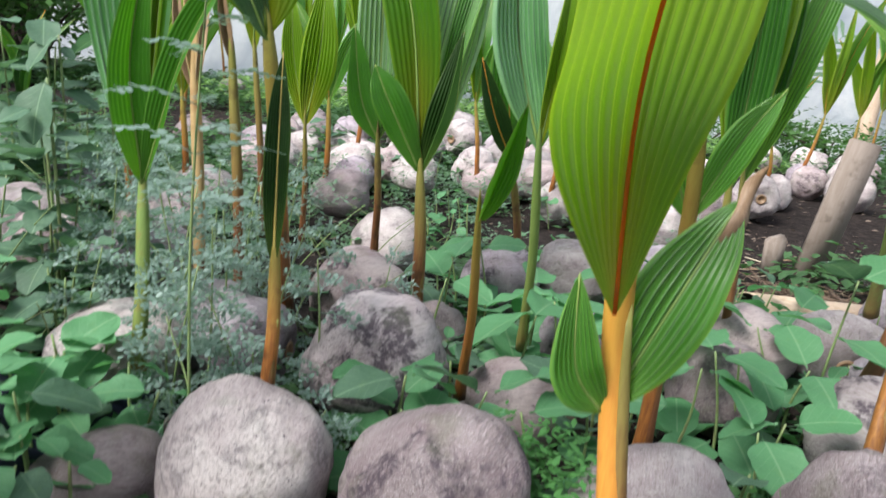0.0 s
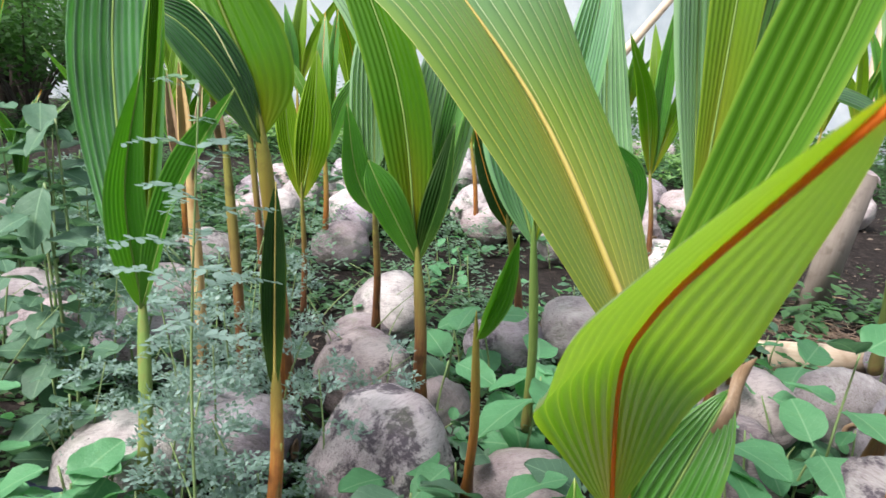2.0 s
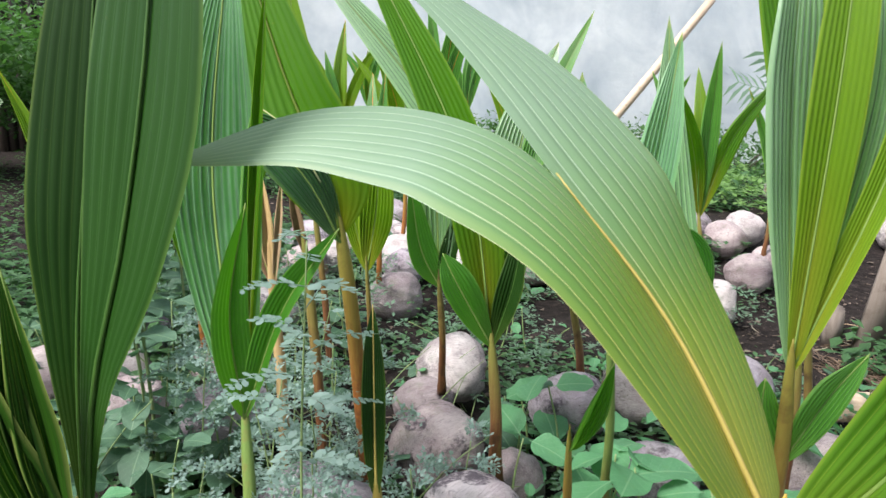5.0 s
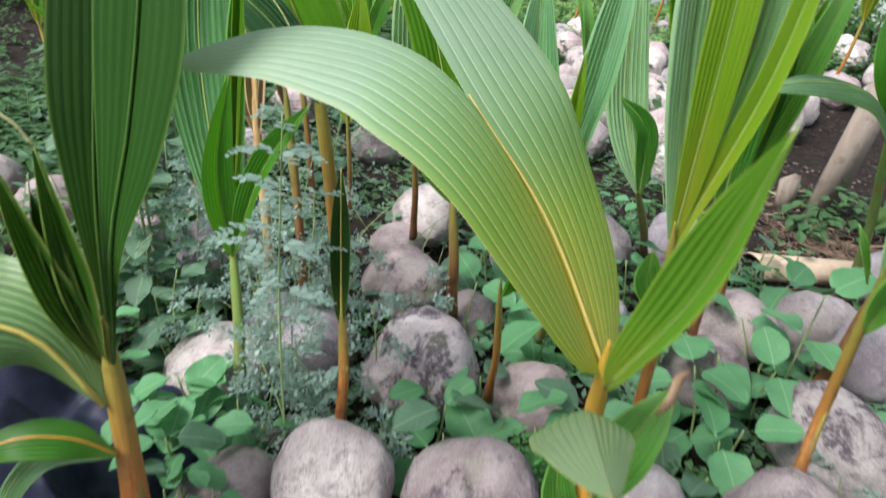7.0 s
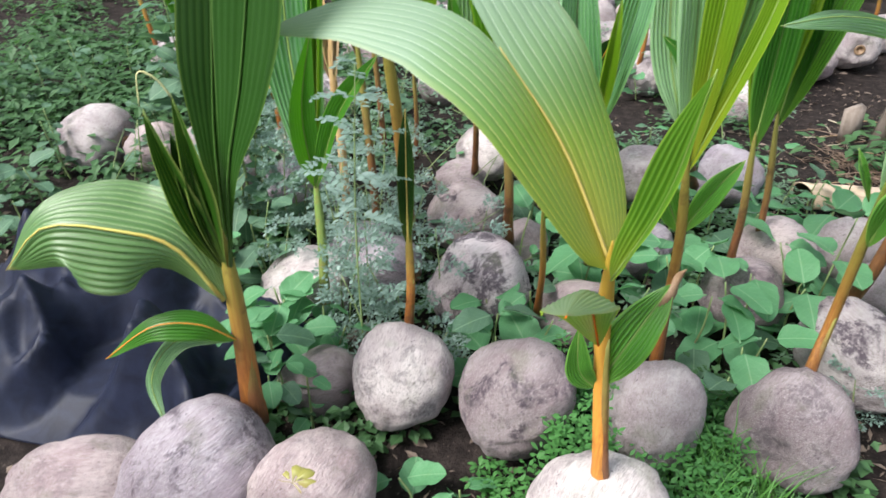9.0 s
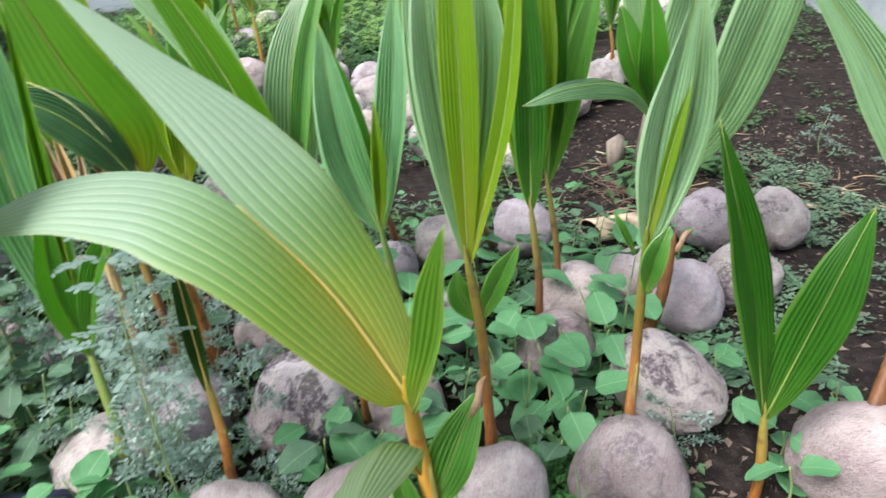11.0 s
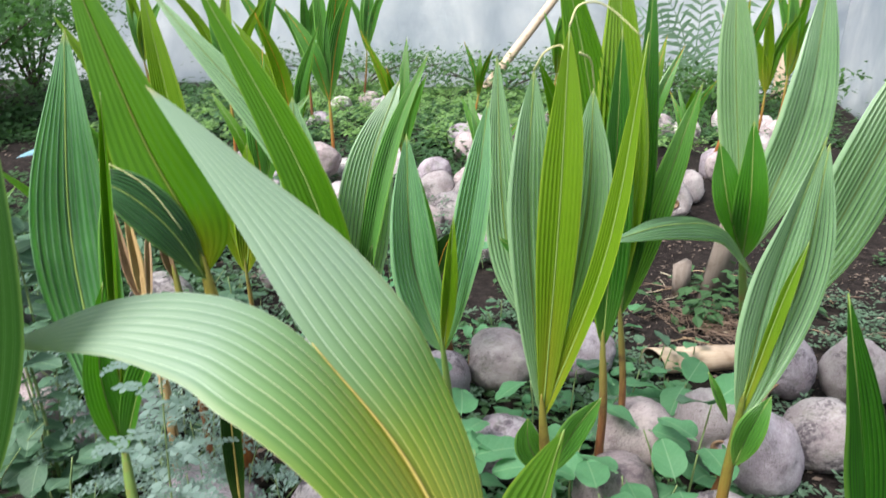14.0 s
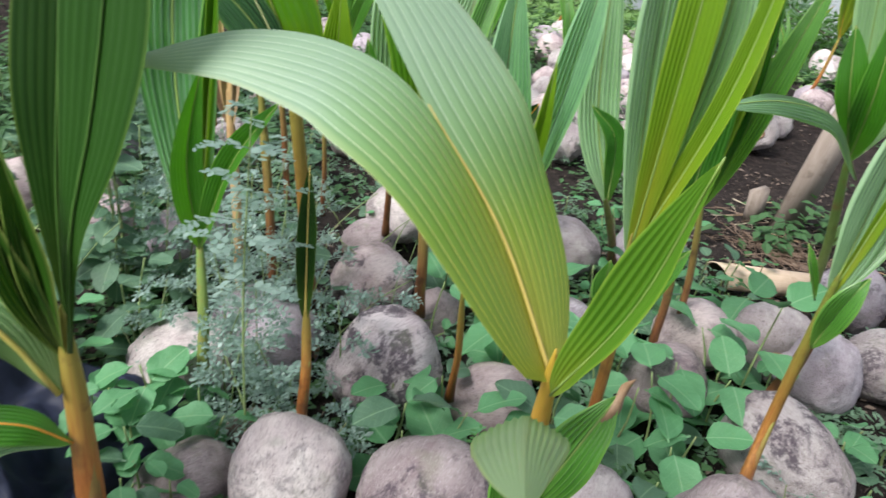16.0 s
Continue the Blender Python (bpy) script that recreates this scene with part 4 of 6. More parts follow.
plant = seedling((1.188, 0.966, 0.14), (1.31, 1.1, 0.448), 0.018, 0.012, STEM_BROWN, "sprouted coconut with brown stalk and an arching leaf")
leaf(plant, [(1.31, 1.1, 0.448), (1.29, 1.13, 0.60), (1.24, 1.16, 0.715), (1.154, 1.2, 0.868), (0.993, 1.25, 1.07)], 0.052, LEAF_PALE, fold=25, face=(-0.5, -0.7, 0.6), pleats=6)
leaf(plant, [(1.31, 1.1, 0.448), (1.30, 1.15, 0.75), (1.22, 1.2, 1.08), (1.16, 1.22, 1.25)], 0.05, LEAF_SHADE_STRIPED, fold=20)

# ---- loose coconuts ----
FRONT_NUTS = [
    (-0.07, 0.845, 0.105, 0.112, 0.104, 95, 'white'), (0.168, 0.855, 0.105, 0.125, 0.112, 75, 'mauve'), (0.008, 1.22, 0.11, 0.125, 0.118, 60, 'stained'),
    (0.432, 0.895, 0.095, 0.115, 0.098, 80, 'grey'), (0.865, 1.205, 0.1, 0.142, 0.108, 115, 'grey'), (-0.125, 0.54, 0.085, 0.118, 0.104, 80, 'pink'),
    (-0.51, 0.455, 0.07, 0.13, 0.095, 20, 'pink'), (-0.645, 1.61, 0.09, 0.12, 0.105, 10, 'lilac'), (-1.27, 1.76, 0.09, 0.1, 0.085, 40, 'pink'),
    (-1.49, 1.74, 0.1, 0.13, 0.12, 0, 'grey'), (-0.25, 0.85, 0.045, 0.09, 0.075, 35, 'mauve'), (-0.19, 1.0, 0.04, 0.065, 0.055, 35, 'brown'),
    (-0.11, 1.57, 0.1, 0.11, 0.105, 50, 'pink'), (-0.14, 2.04, 0.11, 0.105, 0.1, 10, 'white'), (-0.245, 1.25, 0.085, 0.1, 0.09, 0, 'lilac'),
]
MIDDLE_NUTS = [
    (-0.33, 1.3, 0.07, 0.11, 0.1, 60, 'lilac'), (0.75, 1.64, 0.09, 0.11, 0.1, 30, 'pink'), (0.4, 2.02, 0.1, 0.115, 0.105, 0, 'grey'),
    (0.67, 2.11, 0.1, 0.115, 0.105, 70, 'lilac'), (0.2, 1.9, 0.09, 0.105, 0.095, 20, 'lilac'), (0.65, 1.41, 0.08, 0.1, 0.095, 10, 'mauve'),
    (0.39, 1.6, 0.06, 0.1, 0.09, 60, 'lilac'), (0.25, 1.24, 0.06, 0.1, 0.085, 20, 'pink'), (0.97, 1.69, 0.1, 0.115, 0.105, 80, 'grey'),
    (1.05, 1.56, 0.1, 0.118, 0.1, 70, 'lilac'), (1.25, 1.66, 0.1, 0.112, 0.1, 20, 'grey'), (1.31, 2.06, 0.1, 0.115, 0.105, 95, 'lilac'),
    (1.53, 2.02, 0.1, 0.12, 0.11, 60, 'grey'), (1.18, 0.95, 0.06, 0.14, 0.125, 0, 'pink'), (-1.06, 1.77, 0.09, 0.11, 0.1, 20, 'grey'),
    (-0.92, 1.64, 0.08, 0.09, 0.085, 100, 'pink'),
]
BACK_NUTS = [
    (-0.62, 3.42, 0.1, 0.115, 0.105, 10, 'white'), (-0.43, 3.52, 0.1, 0.11, 0.1, 80, 'pink'), (-0.03, 3.66, 0.11, 0.12, 0.115, 100, 'white'),
    (-0.56, 3.26, 0.09, 0.095, 0.09, 40, 'lilac'), (-0.17, 4.25, 0.14, 0.125, 0.115, 60, 'white'), (0.18, 3.62, 0.1, 0.12, 0.11, 20, 'grey'),
    (-0.74, 3.72, 0.1, 0.11, 0.1, 90, 'white'), (0.8, 3.85, 0.11, 0.12, 0.11, 20, 'white'), (-0.95, 3.32, 0.1, 0.105, 0.1, 30, 'white'),
    (-0.22, 4.55, 0.14, 0.12, 0.11, 0, 'white'), (-0.6, 4.0, 0.25, 0.12, 0.11, 0, 'pink'), (-0.67, 3.62, 0.1, 0.11, 0.1, 60, 'pink'),
]
STRAY_NUTS = [
    (1.22, 4.25, 0.11, 0.12, 0.11, 60, 'white'), (0.5, 3.95, 0.11, 0.12, 0.11, 0, 'white'), (-0.3, 3.42, 0.1, 0.115, 0.105, 0, 'white'),
    (0.31, 3.6, 0.11, 0.12, 0.11, 45, 'pink'), (1.42, 3.85, 0.13, 0.125, 0.12, 90, 'white'), (0.43, 4.3, 0.12, 0.12, 0.11, 30, 'white'),
    (-1.02, 3.18, 0.09, 0.115, 0.105, 0, 'pink'), (2.1, 4.35, 0.12, 0.13, 0.12, 0, 'white'), (1.08, 3.55, 0.09, 0.105, 0.1, 0, 'pink'),
]
for x, y, z, long, wide, turn, tone in FRONT_NUTS + MIDDLE_NUTS + BACK_NUTS + STRAY_NUTS:
    made = coconut(x, y, z, long, wide, turn, 0, tone)
    if (x, y) == (-0.125, 0.54):
        torn_flap(made, (-0.13, 0.492, 0.168), 0.040, (38, -6, 0))
rng = random.Random(5)
tries = 0
while tries < 900:
    tries += 1
    x, y = rng.uniform(-1.15, 2.9), 3.45 + 4.2 * rng.random() ** 1.6
    clump = noise.noise(Vector((x * 0.9, y * 0.9, 4)))
    if clump < 0.13 or (y > 5 and clump < 0.26) or (x > 1.6 and y < 4.0):
        continue
    if min(math.hypot(x - nx, y - ny) for nx, ny, _ in NUTS) > 0.215 + 0.05 * (y > 5):
        coconut(x, y, 0.10, rng.uniform(0.11, 0.125), rng.uniform(0.10, 0.115), rng.uniform(0, 180), 0, rng.choice(("white", "pink", "pink", "grey", "lilac")))


# ---- seedlings further back ----
def far_seedling(x, y, tall, seed, mats):
    r = random.Random(seed)
    lean = r.uniform(-0.05, 0.05)
    up = rise(x, y)
    base, fork = (x, y, 0.14 + up), (x + lean, y - 0.02, 0.14 + up + tall * 0.36)
    plant = seedling(base, fork, 0.013, 0.009, r.choice((STEM_ORANGE, STEM_BROWN)), "young sprouted coconut with upright green leaves", nut=(x + 0.05, y + 0.06, 0.09, 0.12, 0.105, r.uniform(0, 180)))
    count = r.choice((3, 4, 4, 5))
    for k in range(count):
        a = (k - (count - 1) / 2) / count * 1.0 + r.uniform(-0.15, 0.15)
        size = tall * r.uniform(0.5, 0.85) * (1 - 0.3 * abs(a))
        tip = (fork[0] + math.sin(a) * size, fork[1] + r.uniform(-0.12, 0.10), fork[2] + math.cos(a) * size)
        mid = (fork[0] + math.sin(a * 0.7) * size * 0.5, fork[1] + r.uniform(-0.03, 0.03), fork[2] + math.cos(a * 0.7) * size * 0.52)
        leaf(plant, [fork, mid, tip], tall * r.uniform(0.028, 0.046), r.choice(mats), fold=r.uniform(15, 40), pleats=4, rib=r.choice((RIB_PALE, RIB_ORANGE)))


for i, (x, y, tall) in enumerate([
    (-0.55, 2.75, 0.85), (-0.95, 2.4, 0.8), (-0.62, 3.5, 1.0), (0.0, 3.4, 0.9), (-0.55, 4.17, 1.15), (-1.04, 5.8, 1.2), (-0.87, 7.6, 1.3), (-1.9, 7.6, 1.3),
    (0.35, 3.2, 0.7), (0.75, 3.0, 0.9), (1.15, 3.6, 0.8), (1.55, 4.1, 0.6), (1.9, 4.6, 1.0), (2.8, 5.8, 1.2), (-1.6, 3.6, 0.9), (-1.9, 2.7, 0.8),
    (0.3, 5.9, 0.6), (-2.6, 6.3, 1.1), (2.4, 5.2, 1.0), (-1.25, 2.05, 0.55), (-0.85, 1.9, 0.6), (-1.2, 4.3, 1.1), (1.0, 6.4, 1.0),
]):
    far_seedling(x, y, tall, 40 + i, (LEAF_MID, LEAF_YELLOW, LEAF_MID, LEAF_LIME))


# ---- weeds ----
def ovate_mesh(name, material, shape):
    """A thin oval leaf of unit length along y, with a folded middle and drooping end."""
    bm = bmesh.new()
    rows, cols = 18, 9
    grid = []
    for i in range(rows):
        s = (1 - math.cos(math.pi * i / (rows - 1))) / 2
        t = 2 * max(0, (s - 0.10) / 0.90) ** shape - 1
        w = 0.345 * max(0.0, 1 - t * t) ** 0.56 * (1 + 0.03 * math.sin(25 * s)) + 0.008
        row = []
        for c in range(cols):
            f = c / (cols - 1) * 2 - 1
            vein = abs(math.sin(10.5 * (s - 0.42 * abs(f) * w)))
            z = 0.16 * f * f * w - 0.24 * s * s + 0.016 * vein * abs(f) ** 0.5 * min(1, 3 * w) + 0.035 * math.sin(11 * s + 2.5 * f) * f * f
            row.append(bm.verts.new((f * w, s, z)))
        grid.append(row)
    for i in range(rows - 1):
        for c in range(cols - 1):
            bm.faces.new((grid[i][c], grid[i][c + 1], grid[i + 1][c + 1], grid[i + 1][c]))
    me = bpy.data.meshes.new(name)
    bm.to_mesh(me)
    bm.free()
    for p in me.polygons:
        p.use_smooth = True
    me.materials.append(material)
    return me


OVATE = [ovate_mesh("weed_leaf", WEED, s) for s in (0.82, 0.9, 0.74)]
DULL = [ovate_mesh("weed_leaf", WEED_GREY, s) for s in (0.82, 0.9, 0.74)]


def weed(x, y, tall, size, seed, z=0.0, pairs=0):
    """A broad-leaved weed: leaning stem and pairs of oval leaves."""
    r = random.Random(seed)
    for nx, ny, size_of_nut in NUTS:
        gap = math.hypot(x - nx, y - ny)
        if gap < size_of_nut * 0.95:
            x, y = nx + (x - nx) / max(gap, 0.001) * size_of_nut * 1.05, ny + (y - ny) / max(gap, 0.001) * size_of_nut * 1.05
    z += rise(x, y)
    ob = root("weed", (x, y, z), "broad-leaved green weed growing between the coconuts", "weed", "broad-leaved weeds")
    top = Vector((x + r.uniform(-0.04, 0.04), y + r.uniform(-0.04, 0.02), z + tall))
    line = spline([(x, y, z - 0.02), ((x + top.x) / 2 + r.uniform(-0.015, 0.015), (y + top.y) / 2, z + tall * 0.5), top], 10)
    bm = bmesh.new()
    tube(bm, line, (0.0035, 0.0018), 6)
    part("stem", bm, WEED_STEM, ob)
    spin = r.uniform(0, 360)
    tiers = pairs or max(2, int(tall / 0.05))
    for k in range(tiers):
        p = line[min(9, 3 + int(6 * k / max(1, tiers - 1)))]
        grow = size * (1.0 - 0.35 * k / tiers) * r.uniform(0.85 if pairs else 0.55, 1.15)
        for side in (0, 180):
            turn = spin + 90 * k + side + r.uniform(-25, 25)
            lf = new("leaf", r.choice(DULL if (x < -0.3 and y > 1.1) or r.random() < 0.2 else OVATE))
            m = Matrix.Translation(p) @ pose(0, 0, 0, 0, 0, turn) @ pose(0, 0.012, 0, r.uniform(-22, 38), r.uniform(-22, 22), 0) @ Matrix.Scale(grow * 1.16, 4)
            lf.parent = ob
            lf.matrix_parent_inverse = ob.matrix_world.inverted()
            lf.matrix_world = m
    return ob


def feathery_weed(x, y, tall, seed, z=0.0, reach=0.10, bare=0.28, curly=False):
    """A grey-green weed with level sprays of small paired round leaflets."""
    r = random.Random(seed)
    ob = root("feathery_weed", (x, y, z), "silver-grey weed with curled cut leaves" if curly else "grey-green weed with fine feathery leaves", "weed", "feathery weeds")
    line = spline([(x, y, z - 0.02), (x + r.uniform(-0.02, 0.02), y, z + tall * 0.5), (x + r.uniform(-0.04, 0.04) * (bare < 0.5), y + r.uniform(-0.04, 0.04) * (bare < 0.5), z + tall)], 24)
    bm = bmesh.new()
    tube(bm, line, (0.0026, 0.0011), 6)
    part("stem", bm, WEED_STEM, ob)
    count = max(7, int(tall * (1.28 - bare) / 0.031))
    for k in range(count):
        f = bare + (1 - bare) * k / (count - 1)
        p = line[min(23, int(f * 23))]
        a = k * 2.4 + r.uniform(-0.4, 0.4)
        size = reach * (1.15 - 0.45 * f) * r.uniform(0.75, 1.2)
        way = Vector((math.cos(a), math.sin(a), r.uniform(0.05, 0.4)))
        n = 12
        frond = spline([p, p + way * size * 0.55, p + way * size + Vector((0, 0, -size * 0.2))], n)
        bm = bmesh.new()
        tube(bm, frond, (0.0009, 0.0005), 4)
        for j in range(2, n):
            t = (frond[j] - frond[j - 1]).normalized()
            across = t.cross(Vector((0, 0, 1))).normalized()
            for s in (-1, 1):
                d = (across * s + t * 0.35 + Vector((0, 0, r.uniform(-0.5, 0.3)))).normalized()
                if curly:
                    d = (across * s + t * 0.7 + Vector((r.uniform(-0.35, 0.35), r.uniform(-0.35, 0.35), r.uniform(-0.5, 0.8)))).normalized()
                    twig = 0.030 * (1.1 - 0.05 * j) * r.uniform(0.6, 1.25)
                    for k2 in range(5):
                        q = frond[j] + d * twig * (k2 + 1) / 5
                        e = (d * 0.7 + across * r.uniform(-1, 1) + t * r.uniform(-0.8, 0.8) + Vector((0, 0, r.uniform(-0.6, 0.9)))).normalized() * r.uniform(0.007, 0.013)
                        wd = e.cross(Vector((0.3, 0.2, 1))).normalized() * e.length * 0.3
                        bm.faces.new([bm.verts.new(v) for v in (q, q + e * 0.6 + wd, q + e, q + e * 0.6 - wd)])
                    continue
                ln = 0.0135 * (1.15 - 0.05 * j) * r.uniform(0.8, 1.2) * reach / 0.10
                wd = d.cross(Vector((0.2, 0.1, 1))).normalized() * ln * 0.34
                q = frond[j]
                bm.faces.new([bm.verts.new(v) for v in (q, q + d * ln * 0.35 + wd, q + d * ln * 0.75 + wd * 0.9, q + d * ln, q + d * ln * 0.75 - wd * 0.9, q + d * ln * 0.35 - wd)])
        tagged(part("frond", bm, FEATHER, ob), kind="stuff")
    return ob


WEEDS = [
    (-0.29, 0.79, 0.12, 0.06), (-0.24, 0.8, 0.13, 0.06), (-0.2, 0.86, 0.12, 0.055), (-0.34, 0.86, 0.14, 0.065), (-0.34, 0.91, 0.16, 0.075), (-0.38, 0.97, 0.18, 0.085), (-0.45, 0.9, 0.15, 0.085), (-0.32, 0.8, 0.14, 0.07),
    (-0.26, 0.92, 0.16, 0.07), (-0.4, 0.95, 0.16, 0.075), (-0.48, 1.15, 0.2, 0.08), (-0.6, 1.3, 0.22, 0.085), (-0.55, 1.45, 0.24, 0.08), (-0.75, 1.55, 0.25, 0.085), (1.16, 1.35, 0.12, 0.07), (0.95, 2.05, 0.16, 0.08),
    (-0.35, 1.65, 0.3, 0.09), (-0.95, 1.9, 0.3, 0.11), (-1.2, 2.2, 0.4, 0.12), (-1.35, 2.6, 0.5, 0.13), (1.18, 1.95, 0.14, 0.07), (-0.75, 1.18, 0.2, 0.08), (-0.9, 1.45, 0.28, 0.09),
]
wr = random.Random(77)
while len(WEEDS) < 73:
    x, y = wr.uniform(-1.3, 1.35), 1.0 + 2.8 * wr.random() ** 1.3
    if x > 0.95 and y > 2.2:
        continue
    WEEDS.append((x, y, wr.uniform(0.06, 0.18), wr.uniform(0.035, 0.10)))
while len(WEEDS) < 126:
    WEEDS.append((wr.uniform(-2.3, -0.45), wr.uniform(1.15, 3.8), wr.uniform(0.10, 0.28), wr.uniform(0.06, 0.10)))
WEEDS += [(-0.73, 1.40, 0.44, 0.12), (-1.15, 2.0, 0.55, 0.13), (-1.22, 2.08, 0.6, 0.13), (-0.62, 1.02, 0.24, 0.10), (-0.70, 1.12, 0.26, 0.10)]
WEEDS = [w for w in WEEDS if not (-0.1 < w[0] < 1.15 and 0.6 < w[1] < 2.0)]
for i, (x, y, tall, size) in enumerate(WEEDS):
    weed(x, y, tall, size, 300 + i)
CENTRE_WEEDS = [
    (0.06, 1.03, 0.19, 0.105), (0.105, 0.985, 0.16, 0.105), (0.17, 1.04, 0.17, 0.1), (0.085, 1.12, 0.14, 0.075), (0.075, 1.46, 0.2, 0.105), (0.07, 1.63, 0.2, 0.11),
    (0.18, 1.7, 0.22, 0.1), (0.26, 1.56, 0.2, 0.11), (0.26, 1.3, 0.2, 0.135), (0.33, 1.38, 0.22, 0.12), (0.27, 1.46, 0.2, 0.11), (0.41, 1.62, 0.22, 0.12),
    (0.6, 1.78, 0.2, 0.11), (0.1, 1.78, 0.18, 0.09), (0.6, 1.22, 0.22, 0.115), (0.66, 1.31, 0.2, 0.11), (0.585, 1.06, 0.16, 0.1), (0.51, 1.2, 0.2, 0.1),
    (0.545, 1.01, 0.13, 0.09), (0.64, 1.12, 0.16, 0.1), (0.56, 1.44, 0.2, 0.105), (0.665, 1.72, 0.18, 0.1), (0.77, 1.52, 0.18, 0.11), (0.41, 1.46, 0.16, 0.09),
]
SIDE_WEEDS = [
    (0.4, 1.22, 0.19, 0.1), (1.03, 1.37, 0.11, 0.065), (1.0, 1.27, 0.11, 0.065), (1.0, 1.17, 0.11, 0.07), (1.0, 0.89, 0.13, 0.085), (1.08, 1.02, 0.11, 0.08),
    (0.32, 2.06, 0.15, 0.09), (0.77, 1.86, 0.18, 0.1), (0.72, 1.8, 0.17, 0.11), (0.92, 1.84, 0.16, 0.12), (0.76, 1.36, 0.18, 0.1), (0.82, 1.42, 0.33, 0.135),
    (0.02, 0.62, 0.06, 0.075), (0.1, 0.65, 0.05, 0.06), (-0.31, 0.84, 0.17, 0.085), (-0.25, 0.9, 0.15, 0.08), (-0.29, 0.79, 0.13, 0.075), (-0.36, 0.93, 0.17, 0.085),
    (-0.41, 0.97, 0.17, 0.085), (-0.35, 1.01, 0.16, 0.085), (0.3, 1.02, 0.15, 0.09), (0.36, 1.08, 0.17, 0.1), (0.48, 1.34, 0.2, 0.1), (0.2, 1.2, 0.16, 0.085),
]
for i, (x, y, tall, size) in enumerate(CENTRE_WEEDS + SIDE_WEEDS):
    weed(x, y, tall, size, 900 + i, pairs=3 if tall > 0.25 else 2)
for i in range(40):
    weed(wr.uniform(-0.3, 1.0), wr.uniform(1.5, 2.7), wr.uniform(0.05, 0.13), wr.uniform(0.045, 0.075), 950 + i)
feathery_weed(-0.185, 0.945, 0.71, 777, reach=0.125, bare=0.58)
SILVER_WEEDS = [
    (-0.25, 1.0, 0.3), (-0.24, 1.1, 0.34), (-0.36, 1.22, 0.36), (-0.12, 1.04, 0.18), (-0.3, 1.38, 0.34), (-0.18, 1.3, 0.3),
    (-0.08, 1.14, 0.3), (-0.4, 1.32, 0.34), (-0.02, 1.36, 0.24), (-0.6, 1.4, 0.36), (-0.45, 1.55, 0.36), (-0.68, 1.65, 0.36),
    (-0.14, 0.98, 0.14), (0.86, 1.08, 0.12), (2.3, 2.5, 0.2), (2.2, 2.9, 0.18), (-0.85, 1.9, 0.4), (-0.5, 1.85, 0.34),
    (-1.3, 2.3, 0.45), (-0.16, 1.02, 0.26), (-0.22, 0.97, 0.22), (-0.27, 1.06, 0.3), (-0.44, 1.12, 0.26), (-0.32, 1.3, 0.32),
    (-0.44, 1.42, 0.32), (-0.05, 1.0, 0.12), (-0.55, 1.6, 0.36), (-0.3, 1.55, 0.36), (-0.72, 1.45, 0.34),
]
for i, (x, y, tall) in enumerate(SILVER_WEEDS):
    feathery_weed(x, y, tall, 500 + i, curly=i % 7 != 3, reach=0.085)


def dry_stalks():
    """Thin bare weed stalks that lean through one another."""
    r = random.Random(14)
    bm = bmesh.new()
    for _ in range(130):
        x, y = r.uniform(-1.3, 0.0), r.uniform(1.0, 2.4)
        if x > -0.35 and y < 1.15:
            continue
        a, ln = r.uniform(0, math.tau), r.uniform(0.15, 0.38)
        way = Vector((math.cos(a) * 0.7, math.sin(a) * 0.4, r.uniform(0.4, 1.0))) * ln
        p = Vector((x, y, ground_height(x, y) - 0.01))
        tube(bm, spline([p, p + way * 0.6, p + way + Vector((0, 0, -0.1 * ln))], 6), (0.0022, 0.0009), 4)
    tagged(part("weed_stalks", bm, WEED_STEM, None), "thin pale bare weed stalks leaning together", "stalks", kind="stuff")


dry_stalks()


def big_leaf_weed(x, y, z, size, turn, tilt):
    """A weed that bears one large round leaf on a bare stem."""
    ob = root("weed", (x, y, 0), "tall weed with one large round green leaf", "weed", "broad-leaved weeds")
    bm = bmesh.new()
    tube(bm, spline([(x + 0.02, y + 0.02, -0.02), (x + 0.01, y + 0.015, z * 0.5), (x, y, z)], 10), (0.005, 0.003), 6)
    part("stem", bm, WEED_STEM, ob)
    lf = new("leaf", DULL[1])
    m = pose(x, y, z, tilt, 0, turn) @ Matrix.Scale(size, 4)
    lf.parent = ob
    lf.matrix_parent_inverse = ob.matrix_world.inverted()
    lf.matrix_world = m


for spec in ((-0.73, 1.40, 0.50, 0.13, 170, -62), (-0.80, 1.48, 0.42, 0.10, 200, -50), (-1.10, 1.95, 0.58, 0.13, 150, -40), (-1.18, 2.0, 0.62, 0.12, 215, -25), (-1.02, 2.05, 0.60, 0.12, 90, -20)):
    big_leaf_weed(*spec)


